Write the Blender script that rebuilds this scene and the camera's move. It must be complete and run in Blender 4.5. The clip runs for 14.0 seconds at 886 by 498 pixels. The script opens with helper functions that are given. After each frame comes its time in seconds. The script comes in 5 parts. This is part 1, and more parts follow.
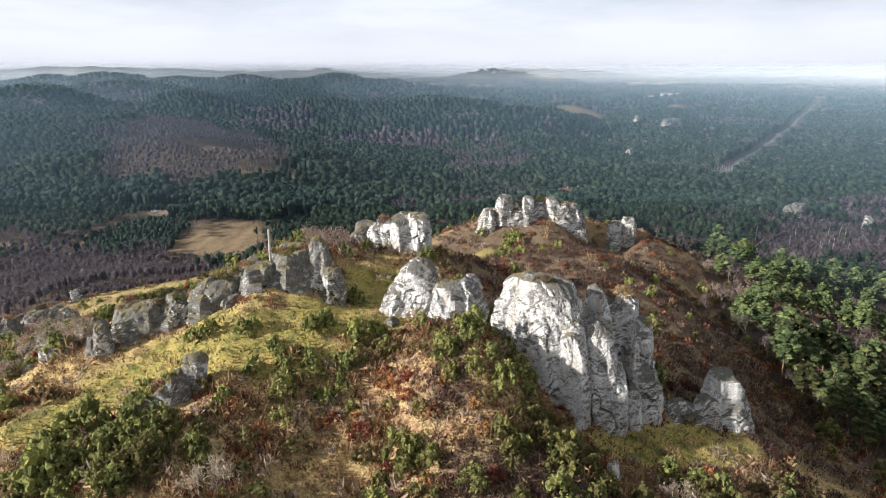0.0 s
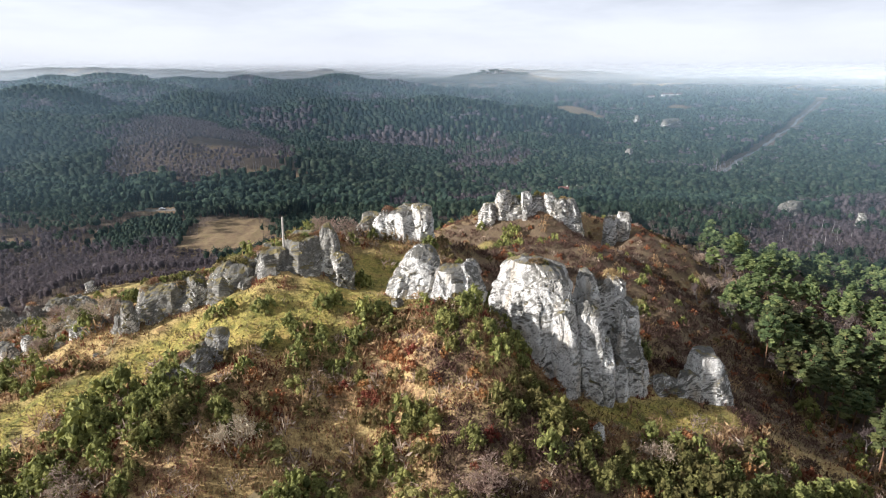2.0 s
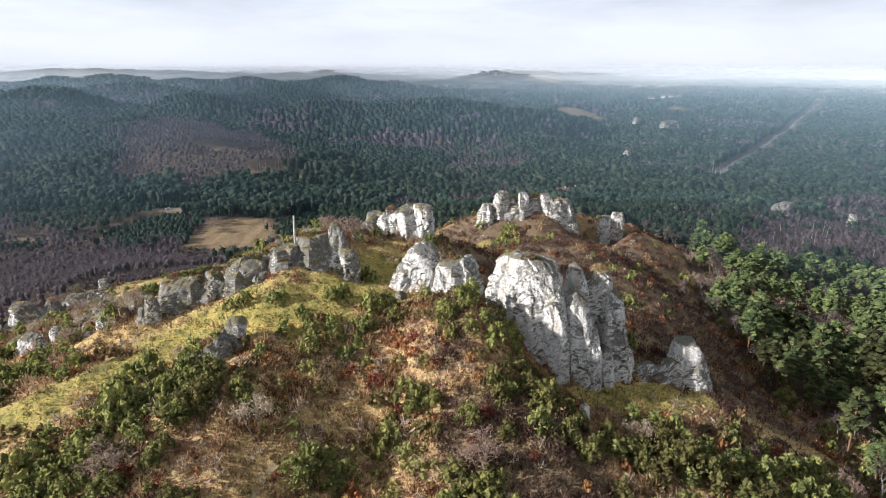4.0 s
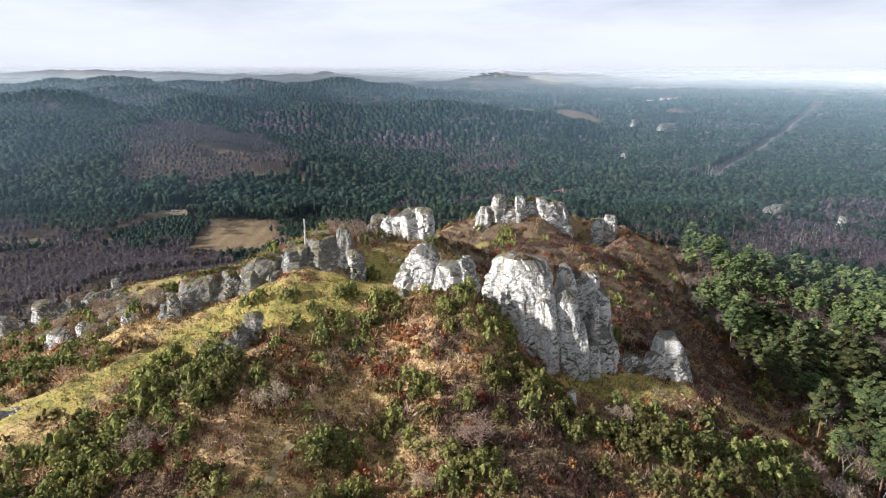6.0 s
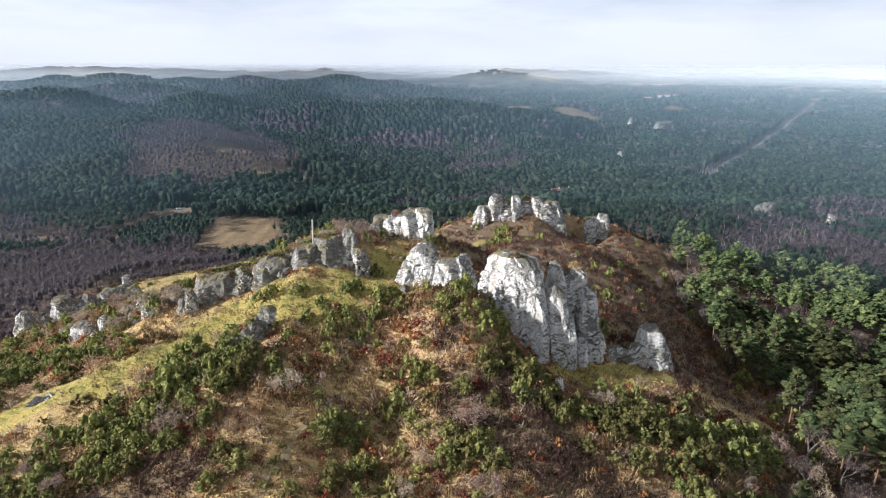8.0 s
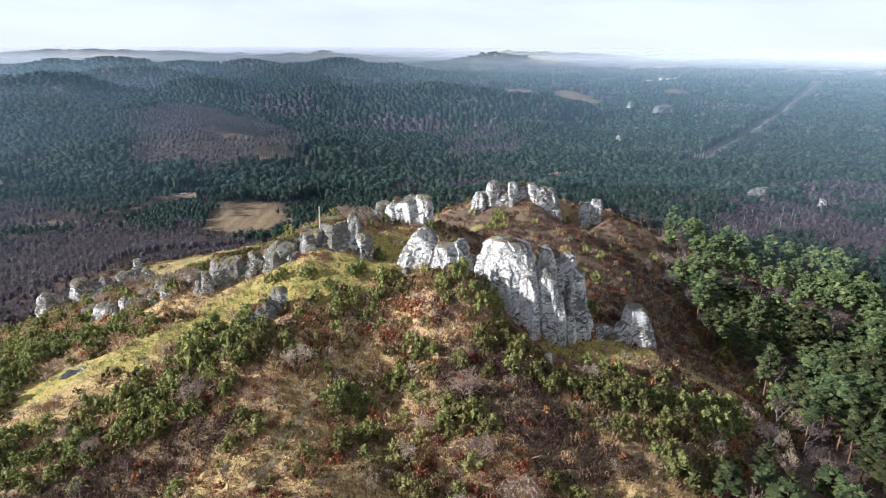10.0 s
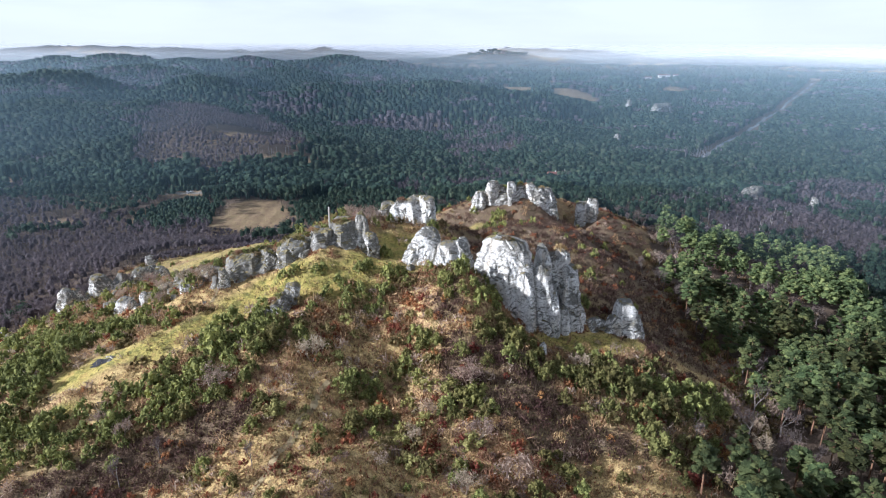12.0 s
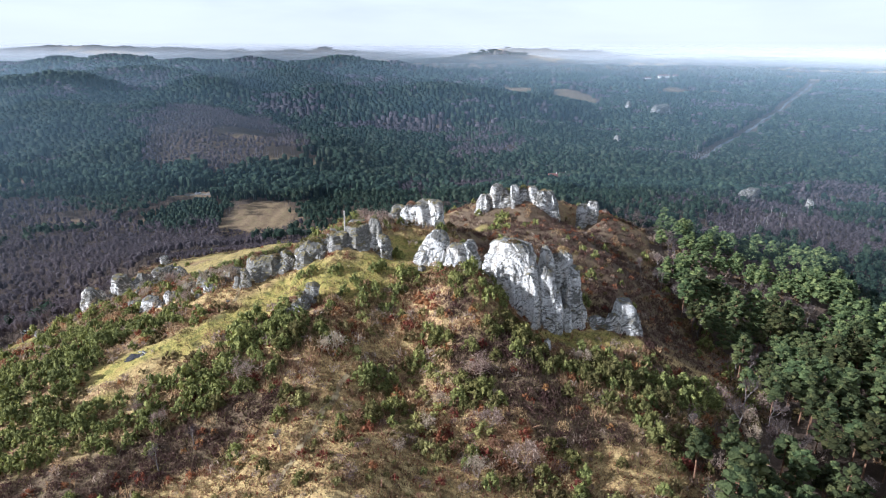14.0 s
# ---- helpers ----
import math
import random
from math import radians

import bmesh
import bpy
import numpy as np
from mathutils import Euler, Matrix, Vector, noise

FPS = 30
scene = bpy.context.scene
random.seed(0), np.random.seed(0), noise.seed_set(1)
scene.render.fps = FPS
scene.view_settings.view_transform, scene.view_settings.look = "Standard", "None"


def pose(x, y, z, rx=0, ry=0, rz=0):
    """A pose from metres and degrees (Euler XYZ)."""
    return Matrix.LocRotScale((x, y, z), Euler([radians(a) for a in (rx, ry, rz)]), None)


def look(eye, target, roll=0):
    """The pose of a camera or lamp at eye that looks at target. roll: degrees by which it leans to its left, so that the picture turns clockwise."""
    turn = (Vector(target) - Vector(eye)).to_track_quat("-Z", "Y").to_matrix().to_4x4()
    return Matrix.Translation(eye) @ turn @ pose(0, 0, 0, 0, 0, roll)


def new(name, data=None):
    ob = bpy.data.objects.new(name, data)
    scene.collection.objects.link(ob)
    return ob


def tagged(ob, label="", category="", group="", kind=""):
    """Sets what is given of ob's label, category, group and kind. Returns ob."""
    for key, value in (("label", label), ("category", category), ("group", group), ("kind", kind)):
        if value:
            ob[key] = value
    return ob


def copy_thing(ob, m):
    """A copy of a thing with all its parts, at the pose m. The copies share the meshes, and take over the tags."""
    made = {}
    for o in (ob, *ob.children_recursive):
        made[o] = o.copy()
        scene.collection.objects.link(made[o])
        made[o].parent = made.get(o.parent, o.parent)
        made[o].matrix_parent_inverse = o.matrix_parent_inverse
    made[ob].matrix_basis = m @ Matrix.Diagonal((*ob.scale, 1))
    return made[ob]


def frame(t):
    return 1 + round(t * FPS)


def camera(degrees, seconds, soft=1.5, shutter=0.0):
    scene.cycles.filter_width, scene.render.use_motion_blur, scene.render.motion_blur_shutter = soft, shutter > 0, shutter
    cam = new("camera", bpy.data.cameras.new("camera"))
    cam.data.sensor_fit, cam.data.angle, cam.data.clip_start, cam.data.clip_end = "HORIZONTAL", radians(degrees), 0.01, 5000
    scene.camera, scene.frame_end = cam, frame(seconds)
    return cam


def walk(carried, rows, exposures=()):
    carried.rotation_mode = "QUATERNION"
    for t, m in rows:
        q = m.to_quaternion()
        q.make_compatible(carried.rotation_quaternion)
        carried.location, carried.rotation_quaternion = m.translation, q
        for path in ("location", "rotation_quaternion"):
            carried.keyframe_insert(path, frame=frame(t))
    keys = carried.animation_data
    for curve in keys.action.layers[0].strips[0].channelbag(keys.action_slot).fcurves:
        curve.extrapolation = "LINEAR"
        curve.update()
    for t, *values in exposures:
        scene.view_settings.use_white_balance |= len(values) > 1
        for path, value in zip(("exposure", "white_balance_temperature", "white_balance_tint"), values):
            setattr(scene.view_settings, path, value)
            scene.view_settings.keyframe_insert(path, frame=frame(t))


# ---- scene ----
cam = camera(73.0, 14.0, 1.1)
# seconds, eye, yaw, pitch, lean
PATH = [
    (0, 0.00, 0.00, 100.00, 0.000, -16.806, 0.000),
    (0.5, 0.02, -2.09, 99.95, 0.074, -16.783, -0.002),
    (1, 0.01, -4.24, 99.85, 0.108, -16.741, -0.003),
    (1.5, 0.04, -6.42, 99.83, 0.152, -16.758, -0.005),
    (2, 0.04, -8.59, 99.63, 0.163, -16.722, 0.005),
    (2.5, 0.10, -10.76, 99.62, 0.204, -16.715, 0.015),
    (3, 0.13, -12.91, 100.05, 0.206, -16.699, 0.025),
    (5.5, 0.12, -24.39, 103.39, 0.181, -16.535, 0.114),
    (6, 0.10, -26.77, 104.13, 0.158, -16.519, 0.110),
    (6.5, 0.11, -29.16, 104.96, 0.125, -16.513, 0.106),
    (7, 0.16, -31.45, 105.78, 0.103, -16.519, 0.114),
    (7.5, 0.19, -33.71, 106.61, 0.071, -16.635, 0.122),
    (8, 0.19, -36.00, 107.36, 0.058, -16.851, 0.131),
    (10.5, 0.59, -47.67, 111.44, 0.074, -18.655, 0.084),
    (11, 0.49, -50.03, 112.28, 0.056, -18.698, 0.104),
    (11.5, 0.27, -52.36, 113.17, 0.048, -18.720, 0.124),
    (12, -0.11, -54.68, 114.09, 0.040, -18.752, 0.144),
    (12.5, -0.67, -56.99, 115.04, 0.032, -18.755, 0.164),
    (13, -1.25, -59.20, 115.96, 0.032, -18.764, 0.176),
    (13.5, -1.97, -61.37, 116.85, 0.013, -18.783, 0.188),
    (14, -2.86, -63.49, 117.80, 0.013, -18.802, 0.200),
]
walk(cam, [(t, pose(x, y, z, 90 + pitch, 0, yaw) @ pose(0, 0, 0, 0, 0, lean)) for t, x, y, z, yaw, pitch, lean in PATH],
     [(0, 1.05, 5950, 13), (3, 1.07, 5900, 13), (8, 1.02, 5700, 13), (10.5, 1.10, 5400, 14), (14, 1.07, 5250, 14)])

# ---------------------------------------------------------------- light
world = bpy.data.worlds.new("sky")
scene.world = world
world.use_nodes = True
wn, wl = world.node_tree.nodes, world.node_tree.links
wn.clear()
SUN_EL, SUN_AZ = radians(24.0), radians(-104)   # azimuth clockwise from +y; the sun stands to the left
sky = wn.new("ShaderNodeTexSky")
sky.sky_type, sky.sun_disc, sky.sun_elevation, sky.sun_rotation = "NISHITA", False, SUN_EL, SUN_AZ
clear = wn.new("ShaderNodeBackground")
clear.inputs["Strength"].default_value = 0.05
wl.new(sky.outputs[0], clear.inputs["Color"])
tc = wn.new("ShaderNodeTexCoord")
wm = wn.new("ShaderNodeMapping")
wm.inputs["Scale"].default_value = (1.6, 1.6, 9.0)
wm.inputs["Location"].default_value = (0.3, 0.9, 0.2)
wl.new(tc.outputs["Generated"], wm.inputs["Vector"])
wz = wn.new("ShaderNodeTexNoise")
wz.inputs["Scale"].default_value, wz.inputs["Detail"].default_value, wz.inputs["Roughness"].default_value = 1.7, 7, 0.55
wl.new(wm.outputs[0], wz.inputs["Vector"])
ramp = wn.new("ShaderNodeValToRGB")
ramp.color_ramp.elements[0].position, ramp.color_ramp.elements[0].color = 0.36, (0.72, 0.737, 0.765, 1)
ramp.color_ramp.elements[1].position, ramp.color_ramp.elements[1].color = 0.60, (0.98, 0.99, 1.0, 1)
wl.new(wz.outputs["Fac"], ramp.inputs["Fac"])
level = wn.new("ShaderNodeSeparateXYZ")
wl.new(tc.outputs["Generated"], level.inputs[0])
low = wn.new("ShaderNodeMapRange")
low.inputs["From Min"].default_value, low.inputs["From Max"].default_value = 0.03, 0.10
low.inputs["To Min"].default_value, low.inputs["To Max"].default_value = 0.25, 1.0
wl.new(level.outputs["Z"], low.inputs["Value"])
bank = wn.new("ShaderNodeMix")
bank.data_type = "RGBA"
bank.inputs[6].default_value = (1.0, 1.0, 1.0, 1)
wl.new(low.outputs[0], bank.inputs[0])
wl.new(ramp.outputs["Color"], bank.inputs[7])
cloud = wn.new("ShaderNodeBackground")
# the cloud is thick and grey overhead, thin and bright towards the horizon
thick = wn.new("ShaderNodeMapRange")
thick.inputs["From Min"].default_value, thick.inputs["From Max"].default_value = 0.16, 0.45
thick.inputs["To Min"].default_value, thick.inputs["To Max"].default_value = 0.49, 0.315
wl.new(level.outputs["Z"], thick.inputs["Value"])
wl.new(thick.outputs[0], cloud.inputs["Strength"])
wl.new(bank.outputs[2], cloud.inputs["Color"])
cover = wn.new("ShaderNodeMixShader")
cover.inputs["Fac"].default_value = 0.92
wl.new(clear.outputs[0], cover.inputs[1])
wl.new(cloud.outputs[0], cover.inputs[2])
wo = wn.new("ShaderNodeOutputWorld")
wl.new(cover.outputs[0], wo.inputs["Surface"])

sun = new("sun", bpy.data.lights.new("sun", "SUN"))
sun.data.energy, sun.data.angle, sun.data.color = 5.0, radians(1.2), (1.0, 0.93, 0.83)
sun.matrix_world = look((0, 0, 300), (-math.sin(SUN_AZ) * math.cos(SUN_EL), -math.cos(SUN_AZ) * math.cos(SUN_EL), 300 - math.sin(SUN_EL)))


# ---------------------------------------------------------------- materials
def material(name, rough=0.9):
    m = bpy.data.materials.new(name)
    m.use_nodes = True
    b = m.node_tree.nodes["Principled BSDF"]
    b.inputs["Roughness"].default_value = rough
    b.inputs["Specular IOR Level"].default_value = 0.2
    return m, m.node_tree.nodes, m.node_tree.links, b


def noise_node(n, l, scale, detail=6, vector=None, rough=0.6):
    z = n.new("ShaderNodeTexNoise")
    z.inputs["Scale"].default_value, z.inputs["Detail"].default_value, z.inputs["Roughness"].default_value = scale, detail, rough
    if vector is not None:
        l.new(vector, z.inputs["Vector"])
    return z.outputs["Fac"]


def ramp_node(n, l, value, *stops):
    r = n.new("ShaderNodeValToRGB")
    e = r.color_ramp.elements
    while len(e) < len(stops):
        e.new(0.5)
    for k, (p, c) in enumerate(stops):
        e[k].position, e[k].color = p, (*c, 1)
    l.new(value, r.inputs["Fac"])
    return r.outputs["Color"]


def mix_node(n, l, fac, a, b, how="MIX"):
    x = n.new("ShaderNodeMix")
    x.data_type, x.blend_type = "RGBA", how
    for socket, v in ((x.inputs[0], fac), (x.inputs[6], a), (x.inputs[7], b)):
        if isinstance(v, (int, float)):
            socket.default_value = v
        elif isinstance(v, tuple):
            socket.default_value = (*v, 1)
        else:
            l.new(v, socket)
    return x.outputs[2]


def math_node(n, l, how, a, b=0.0, clamp=False):
    x = n.new("ShaderNodeMath")
    x.operation, x.use_clamp = how, clamp
    for socket, v in ((x.inputs[0], a), (x.inputs[1], b)):
        if isinstance(v, (int, float)):
            socket.default_value = v
        else:
            l.new(v, socket)
    return x.outputs[0]


def bump_node(n, l, b, height, strength=0.5, distance=0.2):
    x = n.new("ShaderNodeBump")
    x.inputs["Strength"].default_value, x.inputs["Distance"].default_value = strength, distance
    l.new(height, x.inputs["Height"])
    l.new(x.outputs[0], b.inputs["Normal"])


def limestone(name, bare, turfy):
    """Pale limestone; bare: how much of it is free of dark lichen; turfy: how level a ledge must be to carry turf."""
    m, n, l, b = material(name, 0.95)
    g = n.new("ShaderNodeNewGeometry")
    up = n.new("ShaderNodeSeparateXYZ")
    l.new(g.outputs["Normal"], up.inputs[0])
    pos = g.outputs["Position"]
    stretch = n.new("ShaderNodeMapping")
    stretch.inputs["Scale"].default_value = (1, 1, 0.35)
    l.new(pos, stretch.inputs["Vector"])
    run = stretch.outputs[0]
    wide = noise_node(n, l, 0.16, 4, pos, 0.6)
    base = ramp_node(n, l, noise_node(n, l, 0.45, 8, run, 0.72), (0.36, (0.50, 0.475, 0.43)), (0.48, (0.70, 0.68, 0.635)), (0.60, (0.85, 0.835, 0.79)))
    warm = math_node(n, l, "MULTIPLY", ramp_node(n, l, noise_node(n, l, 0.33, 5, run), (0.54, (0, 0, 0)), (0.66, (1, 1, 1))), 0.55)
    base = mix_node(n, l, warm, base, (0.58, 0.47, 0.33))
    # grey lichen in ragged patches, thicker on whatever faces the rain
    streak, patch = noise_node(n, l, 1.1, 9, run, 0.76), noise_node(n, l, 2.6, 9, pos, 0.80)
    grain = math_node(n, l, "ADD", math_node(n, l, "MULTIPLY", streak, 0.5), math_node(n, l, "MULTIPLY", patch, 0.5))
    tops = math_node(n, l, "MULTIPLY", math_node(n, l, "MAXIMUM", up.outputs["Z"], -0.3), 0.30)
    amount = math_node(n, l, "ADD", math_node(n, l, "ADD", grain, tops), math_node(n, l, "MULTIPLY", math_node(n, l, "SUBTRACT", wide, 0.5), 0.8))
    lich = ramp_node(n, l, amount, (bare, (0, 0, 0)), (bare + 0.05, (0.7, 0.7, 0.7)), (bare + 0.14, (1, 1, 1)))
    base = mix_node(n, l, math_node(n, l, "MULTIPLY", lich, 0.85), base, ramp_node(n, l, noise_node(n, l, 1.1, 8, pos, 0.8), (0.42, (0.060, 0.056, 0.044)), (0.50, (0.145, 0.135, 0.108)), (0.61, (0.32, 0.305, 0.27))))
    specks = ramp_node(n, l, math_node(n, l, "ADD", noise_node(n, l, 4.5, 6, pos, 0.8), math_node(n, l, "MULTIPLY", tops, 0.8)), (0.55, (0, 0, 0)), (0.61, (1, 1, 1)))
    base = mix_node(n, l, math_node(n, l, "MULTIPLY", specks, 0.75), base, (0.10, 0.096, 0.082))
    # turf and moss on ledges
    moss = math_node(n, l, "MULTIPLY", ramp_node(n, l, up.outputs["Z"], (turfy, (0, 0, 0)), (turfy + 0.2, (1, 1, 1))),
                     ramp_node(n, l, noise_node(n, l, 0.45, 6, pos), (0.54 - 0.3 * (0.7 - turfy), (0, 0, 0)), (0.62 - 0.3 * (0.7 - turfy), (1, 1, 1))))
    base = mix_node(n, l, math_node(n, l, "MULTIPLY", moss, 0.9), base, ramp_node(n, l, patch, (0.4, (0.10, 0.09, 0.035)), (0.6, (0.26, 0.205, 0.09))))
    l.new(base, b.inputs["Base Color"])
    h = math_node(n, l, "ADD", math_node(n, l, "MULTIPLY", noise_node(n, l, 0.9, 8, run, 0.7), 1.6), noise_node(n, l, 3.2, 8, pos, 0.8))
    bump_node(n, l, b, h, 1.0, 0.34)
    return m


def leaf(name, dark, mid, light, per_thing=0.3, grain=3.5, mottle=0.8):
    """Foliage whose tint changes from leaf to leaf and from plant to plant."""
    m, n, l, b = material(name, 0.75)
    g, o = n.new("ShaderNodeNewGeometry"), n.new("ShaderNodeObjectInfo")
    c = ramp_node(n, l, g.outputs["Random Per Island"], (0.0, dark), (0.55, mid), (1.0, light))
    hsv = n.new("ShaderNodeHueSaturation")
    l.new(c, hsv.inputs["Color"])
    l.new(math_node(n, l, "ADD", math_node(n, l, "MULTIPLY", o.outputs["Random"], 0.05), 0.475), hsv.inputs["Hue"])
    l.new(math_node(n, l, "ADD", math_node(n, l, "MULTIPLY", o.outputs["Random"], 2 * per_thing), 1 - per_thing), hsv.inputs["Value"])
    z = noise_node(n, l, 0.03, 3, g.outputs["Position"])
    c = mix_node(n, l, 0.5, hsv.outputs[0], ramp_node(n, l, z, (0.3, (0.45, 0.5, 0.5)), (0.7, (1.0, 0.95, 0.85))), "MULTIPLY")
    fine = noise_node(n, l, grain, 5, g.outputs["Position"], 0.8)
    c = mix_node(n, l, mottle, c, ramp_node(n, l, fine, (0.36, (0.22, 0.22, 0.22)), (0.5, (0.85, 0.85, 0.85)), (0.66, (1.9, 1.85, 1.7))), "MULTIPLY")
    l.new(c, b.inputs["Base Color"])
    bump_node(n, l, b, fine, 0.9, 1.2 / grain)
    b.inputs["Specular IOR Level"].default_value = 0.1
    # thin leaves let some light through
    thin, mixed = n.new("ShaderNodeBsdfTranslucent"), n.new("ShaderNodeMixShader")
    l.new(c, thin.inputs["Color"])
    mixed.inputs["Fac"].default_value = 0.35
    l.new(b.outputs[0], mixed.inputs[1])
    l.new(thin.outputs[0], mixed.inputs[2])
    l.new(mixed.outputs[0], n["Material Output"].inputs["Surface"])
    return m


def plain(name, a, c, scale=3.0, rough=0.85, bump=0.0):
    m, n, l, b = material(name, rough)
    g = n.new("ShaderNodeNewGeometry")
    z = noise_node(n, l, scale, 6, g.outputs["Position"])
    l.new(ramp_node(n, l, z, (0.3, a), (0.7, c)), b.inputs["Base Color"])
    if bump:
        bump_node(n, l, b, z, bump, 0.1)
    return m


def ground_material():
    """Turf, straw, bracken, soil and path, by the weights laid out in the plan."""
    m, n, l, b = material("turf_and_scrub", 0.95)
    g = n.new("ShaderNodeNewGeometry")
    pos = g.outputs["Position"]
    a = n.new("ShaderNodeAttribute")
    a.attribute_name = "plan"
    w = n.new("ShaderNodeSeparateColor")
    l.new(a.outputs["Color"], w.inputs[0])
    fine, mid, big = noise_node(n, l, 2.5, 8, pos, 0.75), noise_node(n, l, 0.35, 6, pos, 0.65), noise_node(n, l, 0.06, 4, pos)
    floor = ramp_node(n, l, fine, (0.3, (0.05, 0.038, 0.028)), (0.7, (0.135, 0.095, 0.066)))
    heath = ramp_node(n, l, mid, (0.33, (0.22, 0.14, 0.08)), (0.45, (0.36, 0.245, 0.13)), (0.56, (0.46, 0.345, 0.165)), (0.68, (0.34, 0.28, 0.115)))
    heath = mix_node(n, l, 0.8, heath, ramp_node(n, l, fine, (0.36, (0.42, 0.42, 0.42)), (0.64, (1.6, 1.55, 1.4))), "MULTIPLY")
    lawn = ramp_node(n, l, mid, (0.36, (0.13, 0.132, 0.045)), (0.45, (0.235, 0.215, 0.062)), (0.53, (0.335, 0.285, 0.088)), (0.64, (0.33, 0.245, 0.088)))
    lawn = mix_node(n, l, 0.75, lawn, ramp_node(n, l, fine, (0.36, (0.35, 0.36, 0.3)), (0.64, (1.7, 1.6, 1.4))), "MULTIPLY")
    straw = ramp_node(n, l, mid, (0.36, (0.25, 0.165, 0.08)), (0.48, (0.40, 0.29, 0.13)), (0.62, (0.50, 0.385, 0.18)))
    straw = mix_node(n, l, 0.75, straw, ramp_node(n, l, fine, (0.36, (0.35, 0.32, 0.3)), (0.64, (1.6, 1.55, 1.4))), "MULTIPLY")
    c = mix_node(n, l, w.outputs[1], floor, heath)
    c = mix_node(n, l, w.outputs[0], c, lawn)
    c = mix_node(n, l, w.outputs[2], c, straw)
    l.new(c, b.inputs["Base Color"])
    bump_node(n, l, b, math_node(n, l, "ADD", fine, mid), 0.7, 0.5)
    return m


ROCK = limestone("limestone", 0.60, 0.60)
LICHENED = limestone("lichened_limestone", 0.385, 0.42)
MID_GREY_ROCK = limestone("weathered_limestone", 0.52, 0.60)
GREY_ROCK = limestone("grey_limestone", 0.36, 0.80)
GROUND = ground_material()
PINE = leaf("pine_needles", (0.066, 0.088, 0.040), (0.124, 0.148, 0.062), (0.230, 0.245, 0.096), 0.5, 3.0, 0.4)
# darker, bluer copy of the pine needles, imitating cloud shade over farther woods
PINE_FAR_SHADE = leaf("far_pine_needles", (0.026, 0.048, 0.036), (0.048, 0.080, 0.056), (0.088, 0.122, 0.078), 0.1, 0.8, 0.5)
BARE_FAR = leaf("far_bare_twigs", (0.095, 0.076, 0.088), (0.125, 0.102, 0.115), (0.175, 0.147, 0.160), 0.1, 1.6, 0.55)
GREY_TWIGS = leaf("grey_twigs", (0.12, 0.09, 0.085), (0.20, 0.155, 0.145), (0.27, 0.225, 0.21), 0.35, 3.5, 0.4)
JUNIPER = leaf("juniper_needles", (0.12, 0.125, 0.045), (0.24, 0.235, 0.082), (0.40, 0.375, 0.135), 0.35, 3.0, 0.5)
OLIVE = leaf("olive_leaves", (0.19, 0.165, 0.065), (0.31, 0.27, 0.11), (0.44, 0.385, 0.165), 0.35, 3.0, 0.4)
RUSSET = leaf("russet_leaves", (0.22, 0.08, 0.045), (0.38, 0.155, 0.08), (0.50, 0.26, 0.13), 0.4, 3.5, 0.5)
TWIGS = leaf("bare_twigs", (0.27, 0.19, 0.15), (0.43, 0.32, 0.25), (0.58, 0.46, 0.37), 0.25, 3.5, 0.4)
PALE_TWIGS = leaf("pale_twigs", (0.33, 0.235, 0.185), (0.49, 0.375, 0.29), (0.62, 0.50, 0.40), 0.2, 3.5, 0.3)
# red-brown bracken, its colour taken darker to stand in for slope shade
SHADE_BRACKEN = leaf("dark_bracken", (0.08, 0.047, 0.038), (0.145, 0.088, 0.070), (0.23, 0.15, 0.118), 0.3, 3.5, 0.4)
HEATH = leaf("withered_heath", (0.26, 0.15, 0.088), (0.45, 0.28, 0.16), (0.60, 0.42, 0.24), 0.25, 3.5, 0.4)
STRAW = leaf("dry_grass", (0.25, 0.19, 0.09), (0.42, 0.33, 0.16), (0.56, 0.46, 0.25), 0.25, 3.5, 0.4)
BARK = plain("pine_bark", (0.10, 0.055, 0.035), (0.26, 0.15, 0.09), 2.0)
GREYBARK = plain("grey_bark", (0.09, 0.075, 0.065), (0.24, 0.21, 0.19), 2.0)
BIRCH = plain("birch_bark", (0.22, 0.20, 0.19), (0.42, 0.39, 0.37), 0.8)
WOOD = plain("weathered_wood", (0.30, 0.27, 0.23), (0.55, 0.52, 0.47), 3.0)
CHAR = plain("charcoal", (0.012, 0.012, 0.014), (0.04, 0.04, 0.045), 3.0)
ASPHALT = plain("worn_asphalt", (0.10, 0.10, 0.10), (0.19, 0.185, 0.18), 0.02)
GRAVEL = plain("pale_gravel", (0.13, 0.115, 0.095), (0.22, 0.20, 0.17), 0.8)
WORN = plain("worn_turf", (0.22, 0.17, 0.09), (0.34, 0.27, 0.15), 0.9)


